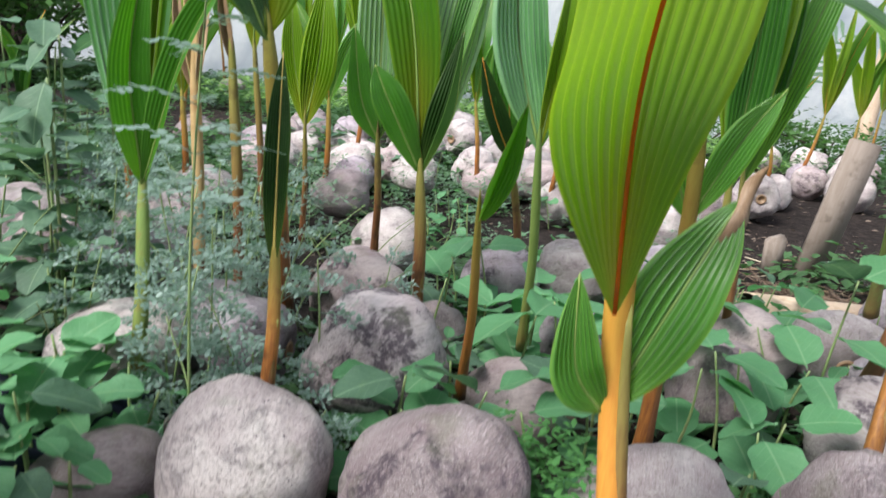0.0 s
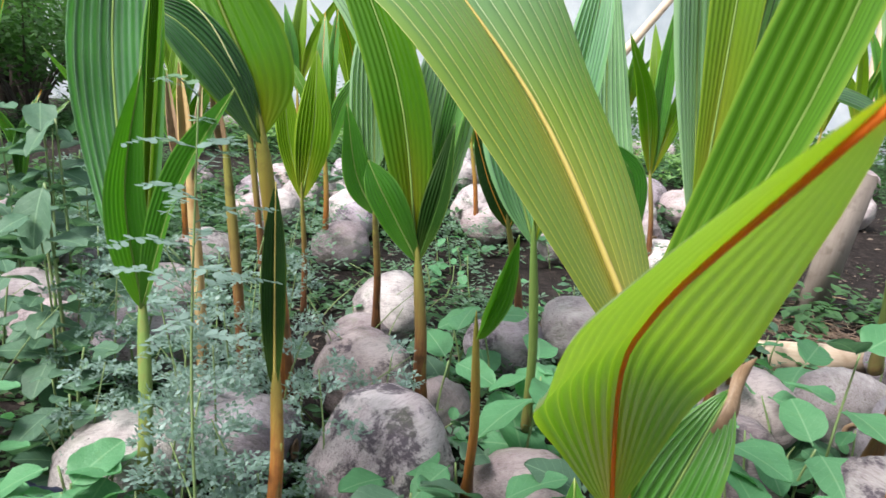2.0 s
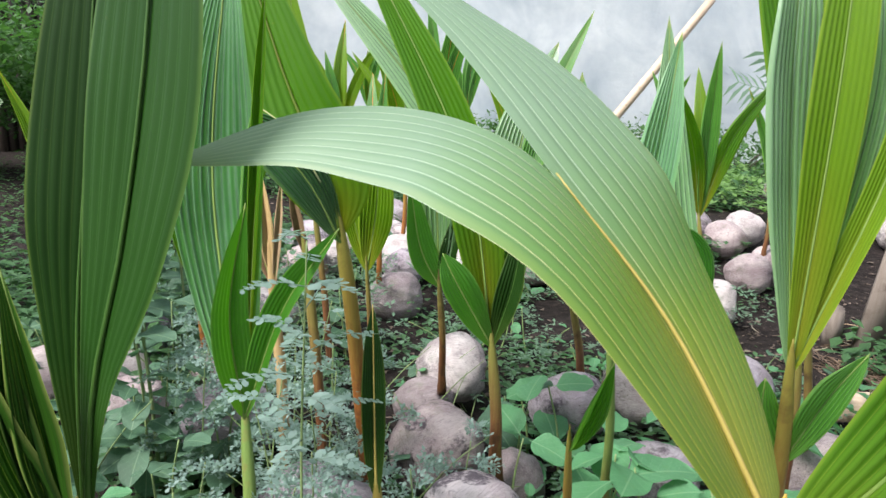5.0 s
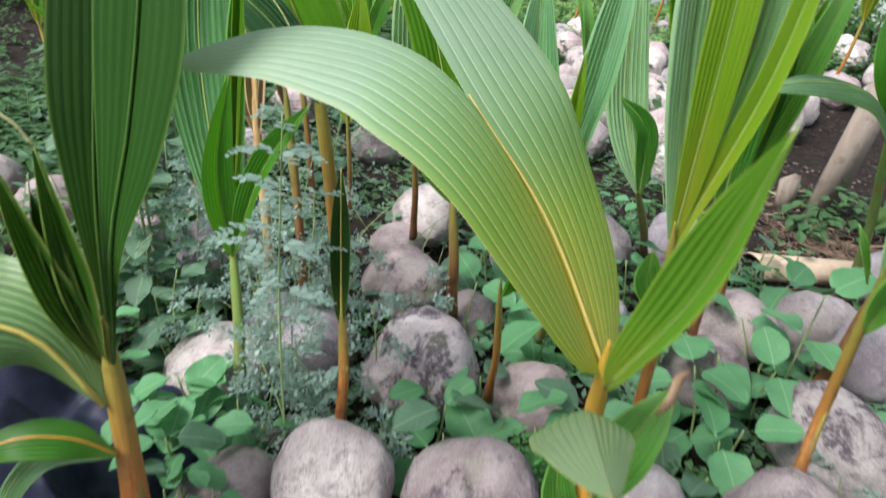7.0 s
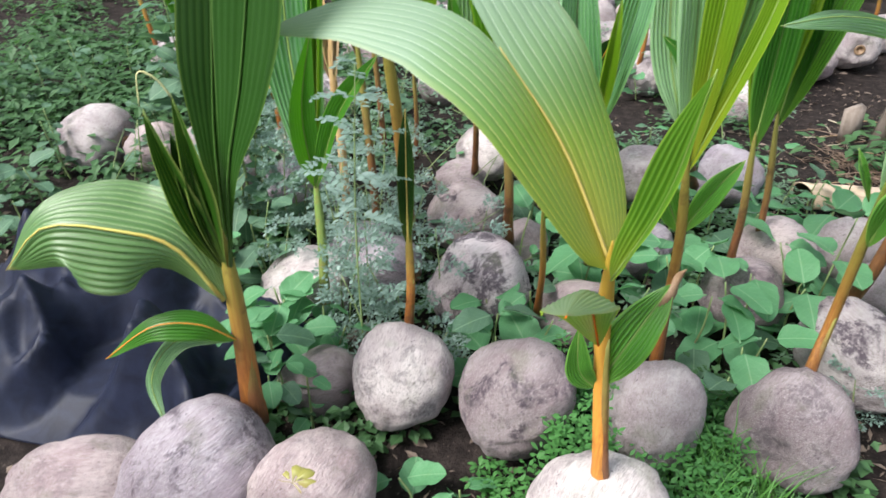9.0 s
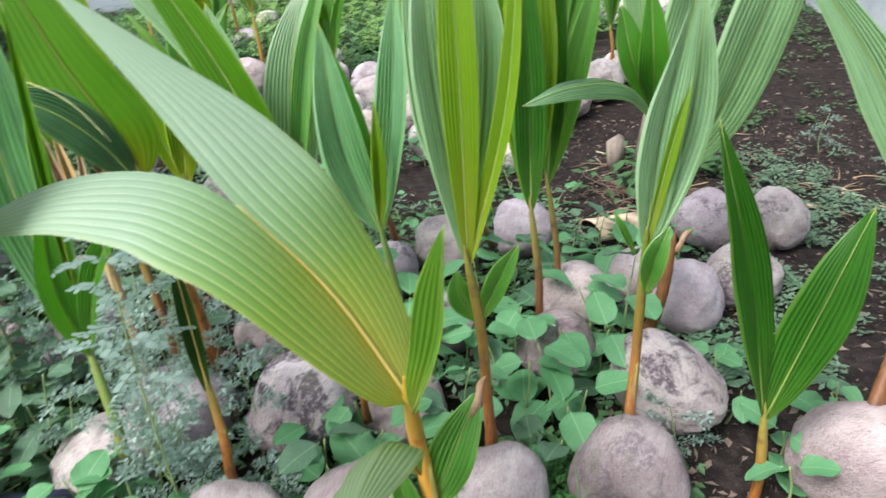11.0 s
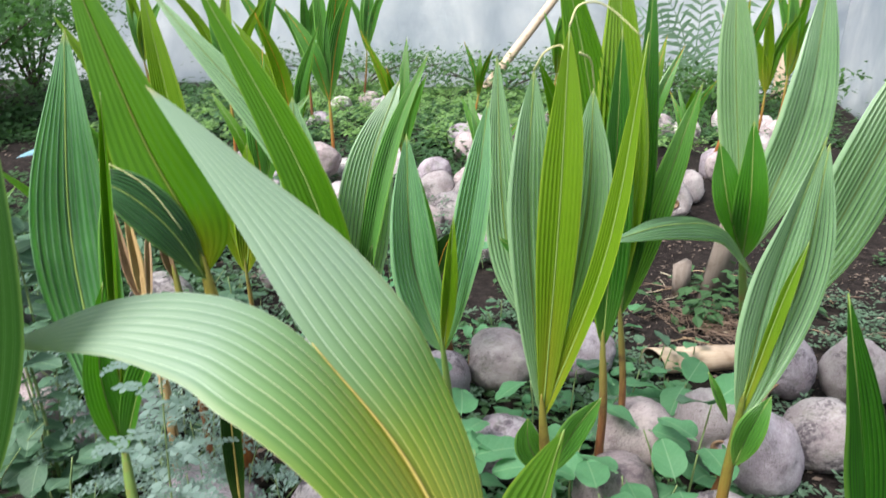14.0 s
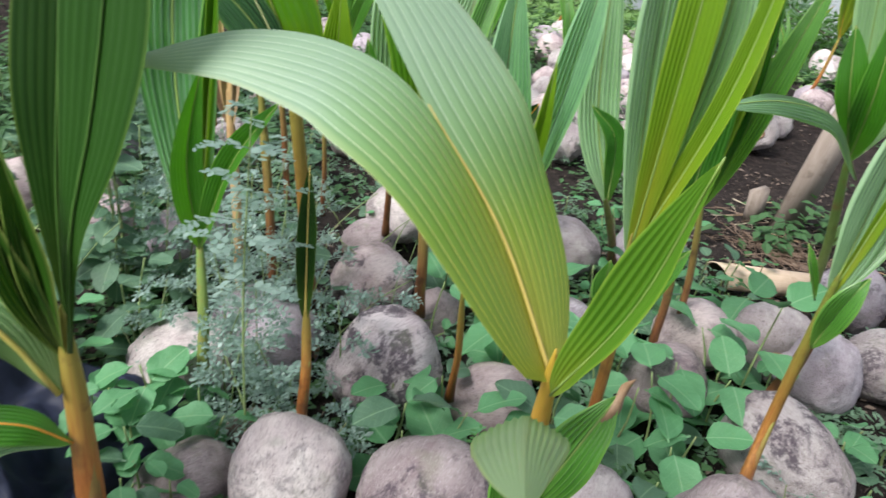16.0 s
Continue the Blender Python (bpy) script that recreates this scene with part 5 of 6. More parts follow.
def ground_cover():
    """Low small-leaved weeds in rosettes all over the soil."""
    r = random.Random(9)
    verts, faces = [], []
    for _ in range(8600):
        y = 0.45 + 9.6 * r.random() ** 1.9
        x = r.uniform(-1.5 - y * 0.6, 1.2 + y * 0.66)
        dens = noise.noise(Vector((x * 1.9, y * 1.9, 8)))
        if dens < -0.22 or (x > 0.85 and 0.8 < y < 6 and dens < 0.34 and x < 2.6) or (y < 0.85 and x < 0.3 and dens < 0.1) or (x < -0.33 and y < 1.12):
            continue
        size = r.uniform(0.016, 0.034) * (1 + 0.06 * y)
        tall = r.uniform(0.02, 0.10) * (1.3 if x < -0.4 else 1.0)
        spin = r.uniform(0, math.tau)
        for j in range(r.choice((5, 6, 8))):
            a = spin + j * 2.4
            z = ground_height(x, y) + 0.005 + tall * (j + 1) / 8
            reach, tilt = size * r.uniform(0.2, 0.7), r.uniform(-0.5, 0.35)
            ca, sa = math.cos(a), math.sin(a)
            px, py = x + ca * reach, y + sa * reach
            ln = size * r.uniform(0.8, 1.25)
            wd = ln * 0.36
            k = len(verts)
            verts += [(px, py, z), (px + ca * ln * 0.5 - sa * wd, py + sa * ln * 0.5 + ca * wd, z + ln * (tilt * 0.5 + 0.12)),
                      (px + ca * ln * 0.5, py + sa * ln * 0.5, z + ln * tilt * 0.45), (px + ca * ln * 0.5 + sa * wd, py + sa * ln * 0.5 - ca * wd, z + ln * (tilt * 0.5 + 0.12)),
                      (px + ca * ln, py + sa * ln, z + ln * tilt)]
            faces += [(k, k + 2, k + 1), (k, k + 3, k + 2), (k + 1, k + 2, k + 4), (k + 2, k + 3, k + 4)]
    for _ in range(2600):
        y = r.uniform(2.6, 9.7)
        x = r.uniform(-1.6 - y * 0.45, 0.9 + y * 0.42)
        dens = noise.noise(Vector((x * 1.1, y * 1.1, 3)))
        if dens < -0.12 or (-2.9 < x < -1.4 and 2.9 < y < 5.0) or (x > 0.85 and y < 5.6 and dens < 0.25) or (abs(x) < 1.0 and y < 3.4 and dens < 0.1):
            continue
        wide, tall = r.uniform(0.05, 0.12), r.uniform(0.08, 0.26)
        for j in range(16):
            a, out = r.uniform(0, math.tau), wide * r.random() ** 0.5
            ca, sa, z = math.cos(a), math.sin(a), ground_height(x, y) + tall * r.uniform(0.15, 1.0) * (1.1 - 0.5 * out / wide)
            px, py, ln, tilt = x + ca * out, y + sa * out, r.uniform(0.04, 0.075), r.uniform(-0.7, 0.3)
            wd, k = ln * 0.34, len(verts)
            verts += [(px, py, z), (px + ca * ln * 0.5 - sa * wd, py + sa * ln * 0.5 + ca * wd, z + ln * (tilt * 0.5 + 0.1)), (px + ca * ln, py + sa * ln, z + ln * tilt), (px + ca * ln * 0.5 + sa * wd, py + sa * ln * 0.5 - ca * wd, z + ln * (tilt * 0.5 + 0.1))]
            faces += [(k, k + 2, k + 1), (k, k + 3, k + 2)]
    for _ in range(900):
        x, y = r.uniform(-2.9, -0.75), r.uniform(1.35, 3.6)
        if x > -0.9 and y < 1.7 or noise.noise(Vector((x * 1.6, y * 1.6, 6))) < -0.25 or min(x + 2.9, y - 1.35) / 0.7 + 0.6 * noise.noise(Vector((x * 2, y * 2, 1))) < r.random() * 0.9:
            continue
        wide, tall = r.uniform(0.05, 0.11), r.uniform(0.08, 0.30)
        for j in range(15):
            a, out = r.uniform(0, math.tau), wide * r.random() ** 0.5
            ca, sa, z = math.cos(a), math.sin(a), ground_height(x, y) + tall * r.uniform(0.15, 1.0) * (1.1 - 0.5 * out / wide)
            px, py, ln, tilt = x + ca * out, y + sa * out, r.uniform(0.03, 0.06), r.uniform(-0.7, 0.3)
            wd, k = ln * 0.32, len(verts)
            verts += [(px, py, z), (px + ca * ln * 0.5 - sa * wd, py + sa * ln * 0.5 + ca * wd, z + ln * (tilt * 0.5 + 0.1)), (px + ca * ln, py + sa * ln, z + ln * tilt), (px + ca * ln * 0.5 + sa * wd, py + sa * ln * 0.5 - ca * wd, z + ln * (tilt * 0.5 + 0.1))]
            faces += [(k, k + 2, k + 1), (k, k + 3, k + 2)]
    me = bpy.data.meshes.new("low_weeds")
    me.from_pydata(verts, [], faces)
    me.materials.append(GROUND_COVER)
    tagged(new("low_weeds", me), "low small-leaved green weeds covering the soil", "weeds", kind="stuff")


ground_cover()


def litter():
    """Dry leaf bits, husk flakes and straw strewn over the soil."""
    r = random.Random(31)
    verts, faces = [], []
    for n in range(8200):
        y = 0.3 + 6.5 * r.random() ** 1.5
        x = r.uniform(-0.9 - y * 0.5, 1.0 + y * 0.62)
        if n > 5200:
            x, y = r.uniform(0.8, 2.6), r.uniform(0.7, 3.6)
        z = ground_height(x, y) + 0.004
        a, ln = r.uniform(0, math.tau), r.uniform(0.006, 0.045) * (0.55 if n > 5200 else 1.0)
        wd = ln * r.uniform(0.05, 0.32)
        ca, sa = math.cos(a), math.sin(a)
        k, up = len(verts), r.uniform(0.0, 0.012)
        verts += [(x, y, z), (x + ca * ln * 0.5 - sa * wd, y + sa * ln * 0.5 + ca * wd, z + up), (x + ca * ln, y + sa * ln, z + up * 0.4), (x + ca * ln * 0.5 + sa * wd, y + sa * ln * 0.5 - ca * wd, z + 0.002)]
        faces += [(k, k + 1, k + 2), (k, k + 2, k + 3)]
    me = bpy.data.meshes.new("litter")
    me.from_pydata(verts, [], faces)
    me.materials.append(LITTER)
    tagged(new("litter", me), "dry leaf bits and husk flakes on the soil", "litter", kind="stuff")


LITTER = weed_material("dry_litter", (0.075, 0.052, 0.042), (0.20, 0.155, 0.13), (0.10, 0.07, 0.055), 0.8, 0.1)
litter()


def grass(x0, x1, y0, y1, count, tall, seed):
    r = random.Random(seed)
    verts, faces = [], []
    for _ in range(count):
        x, y = r.uniform(x0, x1), r.uniform(y0, y1)
        a, h, w = r.uniform(0, math.tau), tall * r.uniform(0.5, 1.2), r.uniform(0.0012, 0.0028)
        dx, dy = math.cos(a), math.sin(a)
        k, z = len(verts), ground_height(x, y)
        for j in range(4):
            s = j / 3
            px, py, pz = x + dx * h * 0.45 * s * s, y + dy * h * 0.45 * s * s, z + h * s * (1 - 0.25 * s)
            ww = w * (1 - s) + 0.0002
            verts += [(px - dy * ww, py + dx * ww, pz), (px + dy * ww, py - dx * ww, pz)]
        faces += [(k + 2 * j, k + 2 * j + 1, k + 2 * j + 3, k + 2 * j + 2) for j in range(3)]
    me = bpy.data.meshes.new("grass")
    me.from_pydata(verts, [], faces)
    me.materials.append(GRASS)
    tagged(new("grass", me), "fine green grass blades between the coconuts", "grass", kind="stuff")


grass(0.36, 0.70, 0.60, 0.98, 800, 0.08, 3)
grass(0.52, 0.66, 0.66, 0.84, 160, 0.17, 6)


def thin_out(r, x, y, x0, x1, y0, y1, soft):
    """True where a bed of weeds thins out towards its ragged edge."""
    gap = min(x - x0, x1 - x, y - y0, y1 - y) / soft
    return gap + 0.7 * noise.noise(Vector((x * 3, y * 3, 2))) < r.random() * 0.9


def fine_weeds(areas, material, seed, size, label):
    """Low weeds with small cut leaves, close to the ground."""
    r = random.Random(seed)
    verts, faces = [], []
    for x0, x1, y0, y1, count, tall in areas:
        for _ in range(count):
            x, y = r.uniform(x0, x1), r.uniform(y0, y1)
            if count > 200 and (noise.noise(Vector((x * 4, y * 4, seed))) < -0.08 or thin_out(r, x, y, x0, x1, y0, y1, 0.16)):
                continue
            top = ground_height(x, y) + tall * r.uniform(0.3, 1.1)
            spin = r.uniform(0, math.tau)
            for j in range(7):
                a = spin + j * 0.9
                ca, sa, ln = math.cos(a), math.sin(a), size * r.uniform(0.7, 1.35)
                wd, tilt, k = ln * 0.24, r.uniform(-0.5, 0.5), len(verts)
                px, py, z = x + ca * 0.004, y + sa * 0.004, top - 0.006 * (j % 3)
                verts += [(px, py, z), (px + ca * ln * 0.6 - sa * wd, py + sa * ln * 0.6 + ca * wd, z + ln * tilt * 0.6), (px + ca * ln, py + sa * ln, z + ln * tilt), (px + ca * ln * 0.6 + sa * wd, py + sa * ln * 0.6 - ca * wd, z + ln * tilt * 0.6)]
                faces += [(k, k + 1, k + 2, k + 3)]
    me = bpy.data.meshes.new("fine_weeds")
    me.from_pydata(verts, [], faces)
    me.materials.append(material)
    tagged(new("fine_weeds", me), label, "weeds", kind="stuff")


fine_weeds(((0.225, 0.36, 0.68, 1.0, 190, 0.15), (0.40, 0.60, 0.62, 0.86, 190, 0.10), (0.42, 0.92, 0.52, 0.86, 420, 0.06), (0.12, 0.40, 0.62, 0.74, 120, 0.05), (0.50, 0.60, 0.86, 1.02, 60, 0.09)), FINE, 19, 0.015, "low bright green weeds with small cut leaves")
fine_weeds(((1.5, 2.4, 2.0, 2.9, 900, 0.08), (1.15, 1.9, 1.45, 2.1, 420, 0.06), (0.95, 1.35, 1.25, 1.55, 150, 0.06), (0.25, 0.9, 2.05, 2.6, 260, 0.06), (-0.45, 0.25, 2.1, 3.0, 330, 0.10), (-1.3, -0.3, 1.7, 3.2, 800, 0.22), (-0.4, 1.0, 2.7, 3.9, 900, 0.20), (-0.2, 1.0, 1.2, 2.2, 420, 0.09)), PALE_COVER, 23, 0.021, "dull grey-green low weeds with small narrow leaves")
grass(-3.0, 3.0, 6.5, 9.5, 2500, 0.22, 4)
fine_weeds(((-2.6, 2.2, 4.9, 9.4, 3600, 0.20),), FAR_COVER, 29, 0.055, "fluffy light green weeds covering the ground at the back")


def root_mat():
    """A tangle of dry roots and tendrils torn out of the soil."""
    r = random.Random(8)
    bm = bmesh.new()
    for _ in range(150):
        x, y = 1.27 + r.gauss(0, 0.085), 2.58 + r.gauss(0, 0.085)
        p, a = Vector((x, y, ground_height(x, y) + r.uniform(0.0, 0.03))), r.uniform(0, math.tau)
        line = [p]
        for _ in range(4):
            a += r.uniform(-1.1, 1.1)
            p = p + Vector((math.cos(a), math.sin(a), r.uniform(-0.3, 0.45))) * r.uniform(0.02, 0.045)
            p.z = max(p.z, ground_height(p.x, p.y) + 0.002)
            line.append(p)
        tube(bm, spline(line, 10), (r.uniform(0.0012, 0.0032), 0.0008), 4)
    tagged(part("root_mat", bm, ROOTS, None), "brown mat of dry tangled roots on the soil", "roots", kind="stuff")


ROOTS = streaked("dry_roots", (0.10, 0.065, 0.046), (0.20, 0.135, 0.10), (0.06, 0.04, 0.03))
root_mat()


def dry_twigs():
    """Loose pieces of straw and twig on the bare soil."""
    r = random.Random(12)
    for _ in range(80):
        x, y = r.choice(((1.55, 2.75), (1.75, 2.3), (2.0, 2.5), (1.3, 3.0))) if r.random() < 0.6 else (r.uniform(0.9, 2.3), r.uniform(2.0, 3.3))
        x, y = x + r.gauss(0, 0.10), y + r.gauss(0, 0.08)
        a, ln = r.uniform(0, math.tau), r.uniform(0.05, 0.17)
        way = Vector((math.cos(a), math.sin(a), 0)) * ln
        p = Vector((x, y, 0))
        line = [q + Vector((0, 0, ground_height(q.x, q.y) + 0.006)) for q in (p, p + way * 0.5 + Vector((r.uniform(-0.012, 0.012), r.uniform(-0.012, 0.012), 0.004)), p + way)]
        bm = bmesh.new()
        tube(bm, spline(line, 6), (r.uniform(0.002, 0.0045), 0.0015), 5, 0.6)
        tagged(part("dry_twig", bm, r.choice((ROOTS, TAN, STRAW)), None), "short dry twig lying on bare soil", "twig", "dry twigs on the soil")


STRAW = streaked("pale_straw", (0.38, 0.33, 0.24), (0.50, 0.44, 0.34), (0.28, 0.22, 0.15))
dry_twigs()


# ---- the far side: tarpaulin fence, sheet, bamboo, board, basin, bag ----
def wavy_sheet(name, x0, x1, y0, y1, height, label, thickness=0.02):
    bm = bmesh.new()
    cols, rows = 70, 16
    grid = []
    for j in range(rows):
        row = []
        for i in range(cols):
            f, g = i / (cols - 1), j / (rows - 1)
            x, y = x0 + (x1 - x0) * f, y0 + (y1 - y0) * f
            if abs(y1 - y0) > abs(x1 - x0):
                x += 0.10 * noise.noise(Vector((y * 0.9, g, 5))) - 0.12 * (1 - g) ** 3
            y += 0.06 * noise.noise(Vector((x * 1.4, g * 0.8, 2))) + 0.02 * noise.noise(Vector((x * 5, g * 4, 7)))
            row.append(bm.verts.new((x, y, height * g)))
        grid.append(row)
    for j in range(rows - 1):
        for i in range(cols - 1):
            bm.faces.new((grid[j][i], grid[j][i + 1], grid[j + 1][i + 1], grid[j + 1][i]))
    bmesh.ops.solidify(bm, geom=bm.faces[:], thickness=thickness)
    ob = part(name, bm, TARP, None)
    return tagged(ob, label, "tarpaulin", kind="structure")


wavy_sheet("wall_north", -9, 5.8, 9.8, 10.6, 3.2, "grey-white plastic sheeting hung as a fence")
wavy_sheet("wall_east", 5.6, 2.75, 10.5, 2.4, 3.0, "bulging white plastic sheeting hung as a fence")


def bamboo_piece():
    """A hollow length of cut bamboo lying on the soil."""
    bm = bmesh.new()
    a, b = Vector((0.925, 2.15, 0.055)), Vector((1.35, 2.22, 0.055))
    d = (b - a).normalized()
    side = d.cross(Vector((0, 0, 1))).normalized()
    up = side.cross(d)
    n = 20
    rings = []
    for p, rad in ((a, 0.045), (a.lerp(b, 0.45), 0.044), (a.lerp(b, 0.47), 0.046), (a.lerp(b, 0.49), 0.044), (b, 0.044), (b, 0.041), (a, 0.042)):
        rings.append([bm.verts.new(p + (side * math.cos(math.tau * k / n) + up * math.sin(math.tau * k / n)) * rad) for k in range(n)])
    for ring in (rings[0], rings[-1]):
        for v in ring:
            v.co += d * ((v.co - a).dot(up) * -0.2 + (v.co - a).dot(side) * 0.55)
    for r0, r1 in zip(rings, rings[1:] + rings[:1]):
        for k in range(n):
            bm.faces.new((r0[k], r0[(k + 1) % n], r1[(k + 1) % n], r1[k]))
    inner = a.lerp(b, 0.9)
    bm.faces.new([bm.verts.new(inner + (side * math.cos(math.tau * k / n) + up * math.sin(math.tau * k / n)) * 0.0408) for k in range(n)])
    tube_ob = tagged(part("bamboo_tube", bm, BAMBOO, None), "cut hollow piece of pale bamboo on the soil", "bamboo")
    # Added lining; its dark colour stands in for the unlit inside.
    bm = bmesh.new()
    lining = [[bm.verts.new(p + (side * math.cos(math.tau * k / n) + up * math.sin(math.tau * k / n)) * 0.0405) for k in range(n)] for p in (a, a.lerp(b, 0.85))]
    for v in lining[0]:
        v.co += d * ((v.co - a).dot(up) * -0.2 + (v.co - a).dot(side) * 0.55 + 0.004)
    for k in range(n):
        bm.faces.new((lining[0][k], lining[1][k], lining[1][(k + 1) % n], lining[0][(k + 1) % n]))
    part("inner_wall", bm, HOLLOW_SHADE, tube_ob, "added dark lining for the shade inside the tube")


bamboo_piece()


def black_bag():
    """A crumpled black plastic bag lying among the nuts."""
    bm = bmesh.new()
    n, m = 110, 80
    grid = []
    for j in range(m):
        row = []
        for i in range(n):
            u, v = i / (n - 1), j / (m - 1)
            x, y = -1.25 + 0.92 * u + 0.06 * v, 0.56 + 0.56 * v
            edge = min(1.0, 5 * min(u, 1 - u, v, 1 - v))
            p = Vector((x * 5, y * 5, 1))
            crease = 0.50 * (1 - 2.6 * abs(noise.noise(p * 0.6))) + 0.46 * (1 - 2.6 * abs(noise.noise(p * 1.3 + Vector((3, 0, 0))))) + 0.09 * (1 - 2.6 * abs(noise.noise(p * 3.1)))
            crease = max(0.0, crease)
            z = 0.008 + edge * (0.03 + 0.20 * crease) + 0.09 * edge * v
            x += 0.04 * noise.noise(p * 0.8 + Vector((0, 0, 5)))
            y += 0.05 * noise.noise(p * 0.7 + Vector((0, 0, 9)))
            row.append(bm.verts.new((x, y, z)))
        grid.append(row)
    for j in range(m - 1):
        for i in range(n - 1):
            bm.faces.new((grid[j][i], grid[j][i + 1], grid[j + 1][i + 1], grid[j + 1][i]))
    bmesh.ops.solidify(bm, geom=bm.faces[:], thickness=0.002)
    tagged(part("plastic_bag", bm, BAG, None), "crumpled shiny black plastic bag on the ground", "bag")


black_bag()


def board():
    """A weathered board stuck upright into the soil, leaning."""
    bm = bmesh.new()
    bmesh.ops.create_cube(bm, size=1, matrix=pose(1.41, 2.89, 0.26, 3, 8, 10) @ Matrix.Diagonal((0.125, 0.028, 0.60, 1)))
    bmesh.ops.bevel(bm, geom=bm.edges[:], offset=0.006, segments=2, affect="EDGES")
    tagged(part("wooden_board", bm, BOARD, None), "weathered grey wooden board standing in the soil", "board")
    bm = bmesh.new()
    bmesh.ops.create_cube(bm, size=1, matrix=pose(1.24, 2.92, 0.06, 8, -14, 30) @ Matrix.Diagonal((0.09, 0.045, 0.20, 1)))
    bmesh.ops.bevel(bm, geom=bm.edges[:], offset=0.012, segments=2, affect="EDGES")
    tagged(part("wooden_block", bm, BOARD, None), "short weathered wooden stump in the soil", "wood")


board()


def basin():
    """A shallow plastic basin that leans on the weeds."""
    bm = bmesh.new()
    n = 40
    rings = []
    for r, z in ((0.02, 0.012), (0.16, 0.012), (0.21, 0.10), (0.235, 0.11), (0.235, 0.10), (0.215, 0.09), (0.165, 0.002), (0.02, 0.002)):
        rings.append([bm.verts.new((r * math.cos(math.tau * k / n), r * math.sin(math.tau * k / n), z)) for k in range(n)])
    for a, b in zip(rings, rings[1:]):
        for k in range(n):
            bm.faces.new((a[k], a[(k + 1) % n], b[(k + 1) % n], b[k]))
    bm.faces.new(rings[0])
    bm.faces.new(rings[-1][::-1])
    bm.transform(pose(-2.62, 4.60, 0.06, 19, -5, 0))
    tagged(part("basin", bm, BASIN, None), "pale blue plastic basin leaning on the weedy ground", "basin")


basin()

DARK_WOOD = streaked("dark_sticks", (0.030, 0.022, 0.018), (0.07, 0.052, 0.042), (0.015, 0.012, 0.010))
BUSH = weed_material("bush_leaf", (0.022, 0.075, 0.016), (0.070, 0.160, 0.040), (0.05, 0.11, 0.03))


def stick_fence():
    """A dark fence of upright sticks, with bushes in front."""
    r = random.Random(21)
    fence = root("stick_fence", (-6.5, 6.5, 0), "dark fence of upright sticks behind the bushes", "fence")
    for k in range(68):
        f = k / 89
        x, y = -9.9 + 5.9 * f + r.uniform(-0.03, 0.03), 3.6 + 5.6 * f + r.uniform(-0.03, 0.03)
        bm = bmesh.new()
        tube(bm, spline([(x, y, -0.05), (x + r.uniform(-0.05, 0.05), y, 1.3), (x + r.uniform(-0.1, 0.1), y, 2.7 + r.uniform(-0.3, 0.3))], 5), (0.045, 0.03), 7)
        part("stick", bm, DARK_WOOD, fence)
    # Added dark sheet that stands for the darkness between the sticks.
    bm = bmesh.new()
    bmesh.ops.create_cube(bm, size=1, matrix=pose(-7.75, 5.85, 1.25, 0, 0, 43.5) @ Matrix.Diagonal((6.1, 0.02, 2.6, 1)))
    part("backing_mat", bm, DARK_WOOD, fence, "added dark backdrop for the darkness behind the sticks")


stick_fence()


def bush(x, y, wide, tall, count, seed, label):
    """A bush: bare limbs and many small leaves in uneven clumps."""
    r = random.Random(seed)
    ob = root("bush", (x, y, rise(x, y)), label, "bush", "bushes along the fence")
    bm = bmesh.new()
    up = rise(x, y)
    tips = []
    for k in range(7):
        a = math.tau * k / 7 + r.uniform(-0.3, 0.3)
        end = (x + math.cos(a) * wide * 0.55, y + math.sin(a) * wide * 0.4, up + tall * r.uniform(0.6, 1.0))
        tube(bm, spline([(x, y, up - 0.03), (x + math.cos(a) * wide * 0.2, y + math.sin(a) * wide * 0.15, up + tall * 0.45), end], 7), (0.02, 0.004), 6)
        tips.append(Vector(end))
        tips.append(Vector((x, y, up)).lerp(Vector(end), 0.55) + Vector((0, 0, tall * 0.12)))
    part("branch", bm, DARK_WOOD, ob)
    verts, faces = [], []
    for _ in range(count):
        c = r.choice(tips) + Vector((r.gauss(0, 1) * wide * 0.16, r.gauss(0, 1) * wide * 0.14, r.gauss(0, 1) * tall * 0.13))
        if c.z < up + 0.02:
            c.z = up + 0.03 + r.random() * 0.1
        d = Vector((r.uniform(-1, 1), r.uniform(-1, 1), r.uniform(-0.7, 0.4))).normalized()
        s = d.cross(Vector((r.uniform(-0.3, 0.3), r.uniform(-0.3, 0.3), 1))).normalized()
        ln = r.uniform(0.05, 0.10)
        k = len(verts)
        verts += [c, c + d * ln * 0.5 + s * ln * 0.28, c + d * ln, c + d * ln * 0.5 - s * ln * 0.28]
        faces += [(k, k + 1, k + 2, k + 3)]
    me = bpy.data.meshes.new("foliage")
    me.from_pydata(verts, [], faces)
    me.materials.append(BUSH)
    fo = new("foliage", me)
    fo.parent = ob
    fo.matrix_parent_inverse = ob.matrix_world.inverted()
    tagged(fo, kind="stuff")


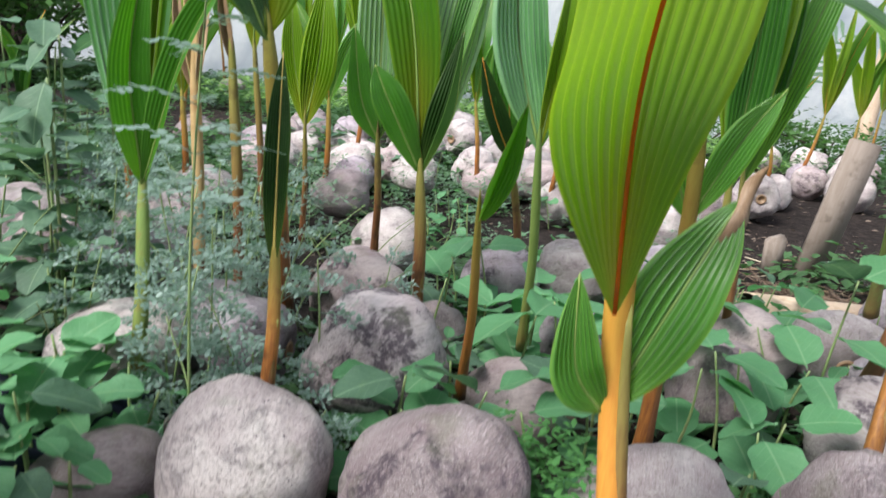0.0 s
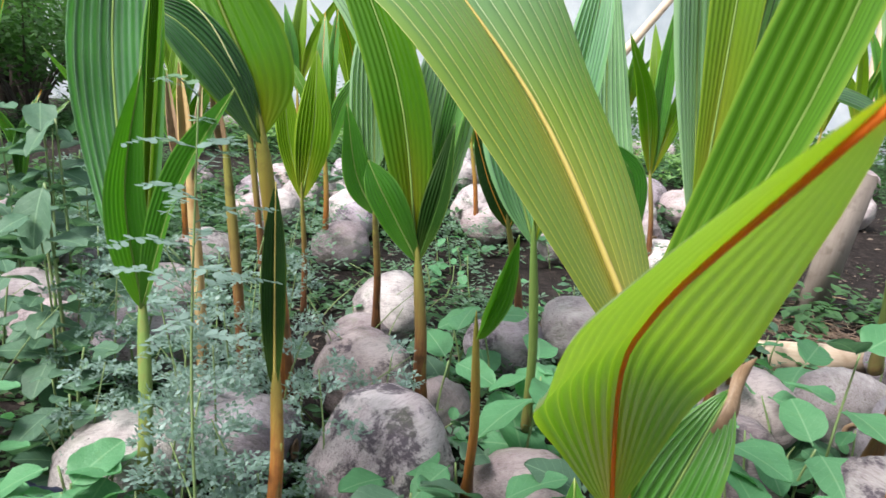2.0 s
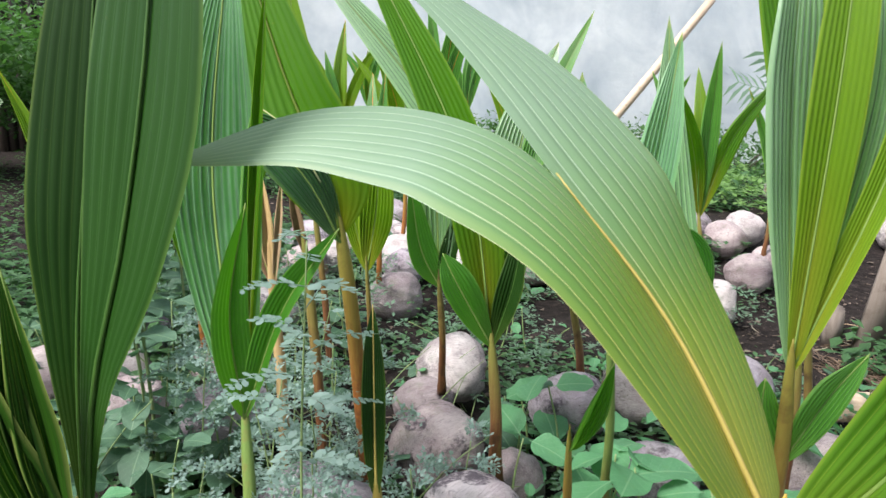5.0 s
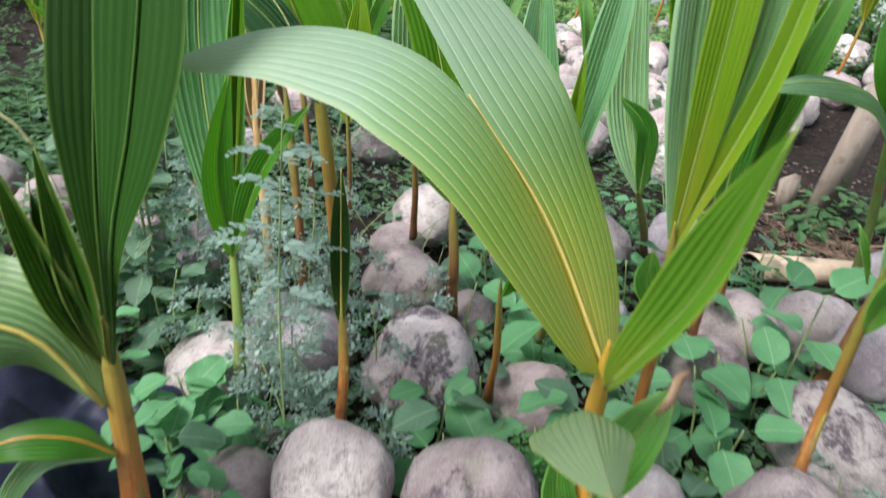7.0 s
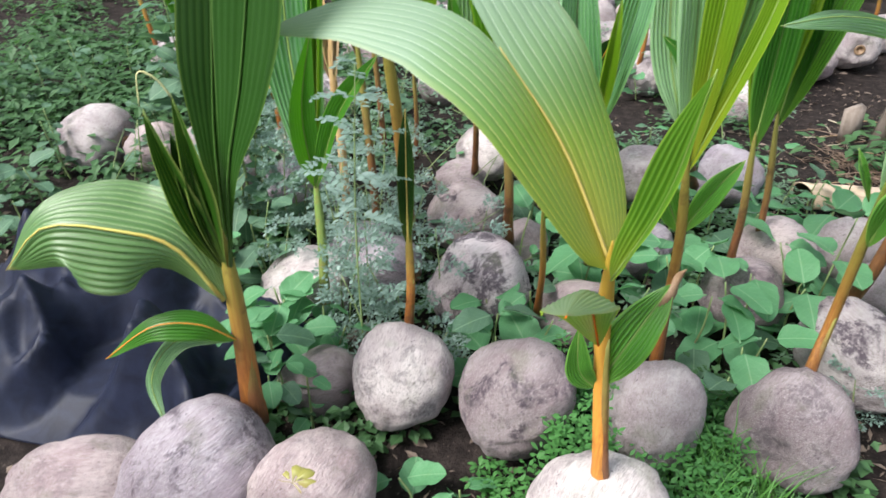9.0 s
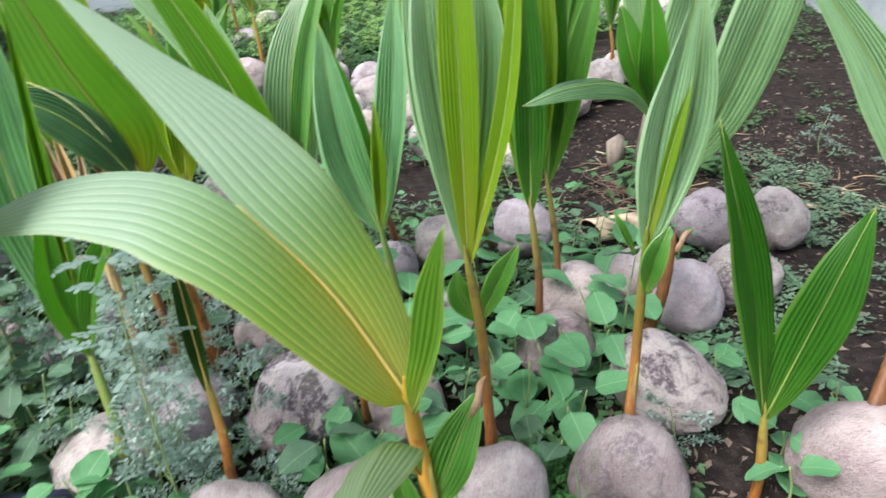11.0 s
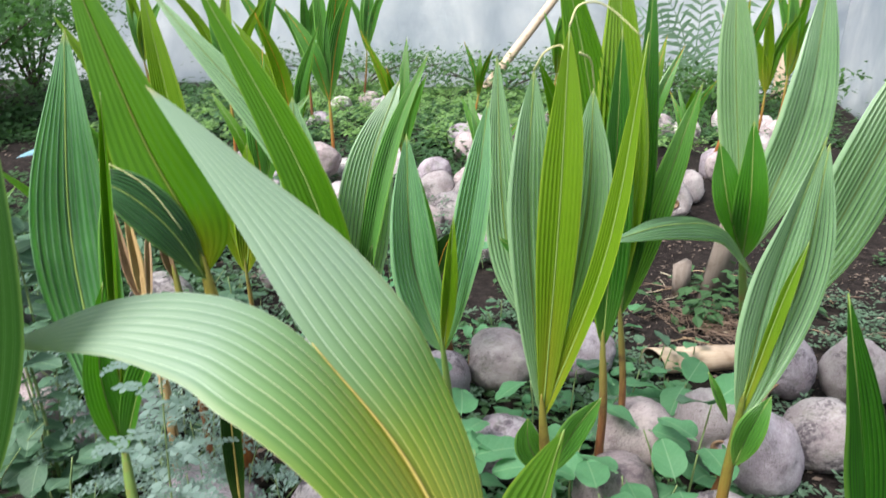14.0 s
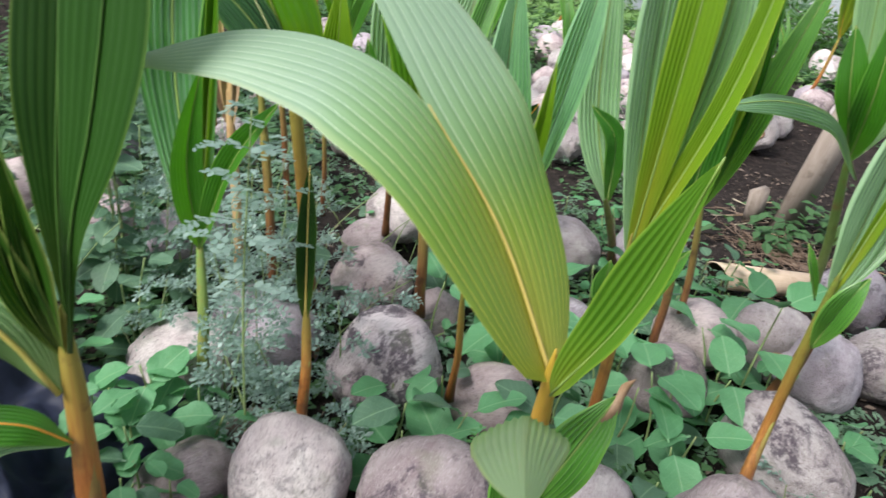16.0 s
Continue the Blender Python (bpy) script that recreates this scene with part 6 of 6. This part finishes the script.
for i, (x, y, w, h) in enumerate([(-4.0, 5.6, 1.6, 1.1), (-4.8, 4.8, 1.6, 1.3), (-4.9, 8.2, 1.5, 1.7), (-4.7, 6.6, 1.8, 1.5), (0.6, 9.4, 2.4, 0.5), (-1.2, 9.4, 2.4, 0.6), (2.3, 8.8, 1.8, 0.5), (3.4, 8.0, 1.4, 0.5)]):
    bush(x, y, w, h, 4200 if x < -3 else 1500, 60 + i, "leafy dark green bush at the edge of the nursery")


def pole(a, b, r, label):
    bm = bmesh.new()
    tube(bm, spline([a, Vector(a).lerp(Vector(b), 0.5) + Vector((0.02, 0, 0)), b], 8), (r, r * 0.85), 10)
    tagged(part("pole", bm, BAMBOO, None), label, "pole")


pole((0.3, 9.5, 0.0), (2.0, 9.9, 2.3), 0.065, "bamboo pole leaning against the plastic sheeting")
pole((4.42, 9.6, -0.1), (4.46, 9.7, 3.2), 0.10, "upright brown bamboo post holding the sheeting")


def far_palm(x, y, seed):
    """A small palm by the sheeting: arching fronds with thin leaflets."""
    r = random.Random(seed)
    ob = root("small_palm", (x, y, 0), "small palm with arching grey-green fronds by the sheeting", "palm")
    for k in range(4):
        a = -1.3 + 2.4 * k / 4 + r.uniform(-0.1, 0.1)
        tip = Vector((x + math.sin(a) * 0.9, y - 0.25, 1.1 + 0.6 * math.cos(a)))
        line = spline([(x, y, 0.12), (x + math.sin(a) * 0.3, y - 0.1, 1.0), tip], 16)
        bm = bmesh.new()
        tube(bm, line, (0.012, 0.003), 5)
        for i in range(3, 16):
            t = (line[i] - line[i - 1]).normalized()
            across = t.cross(Vector((0, -1, 0.3))).normalized()
            for side in (-1, 1):
                ln = r.uniform(0.22, 0.34)
                d = (across * side + t * 0.9).normalized() * ln
                w, sag = across.cross(d).normalized() * 0.004 + t * 0.028, Vector((0, 0, -ln * 0.3))
                q = line[i]
                bm.faces.new([bm.verts.new(v) for v in (q - w * 0.4, q + d * 0.5 - w + sag * 0.2, q + d + sag, q + d * 0.5 + w + sag * 0.2, q + w * 0.4)])
        tagged(part("frond", bm, FERN, ob), kind="stuff")


FERN = weed_material("far_frond_leaf", (0.15, 0.245, 0.175), (0.25, 0.35, 0.27), (0.09, 0.19, 0.10))
far_palm(3.05, 9.0, 3)
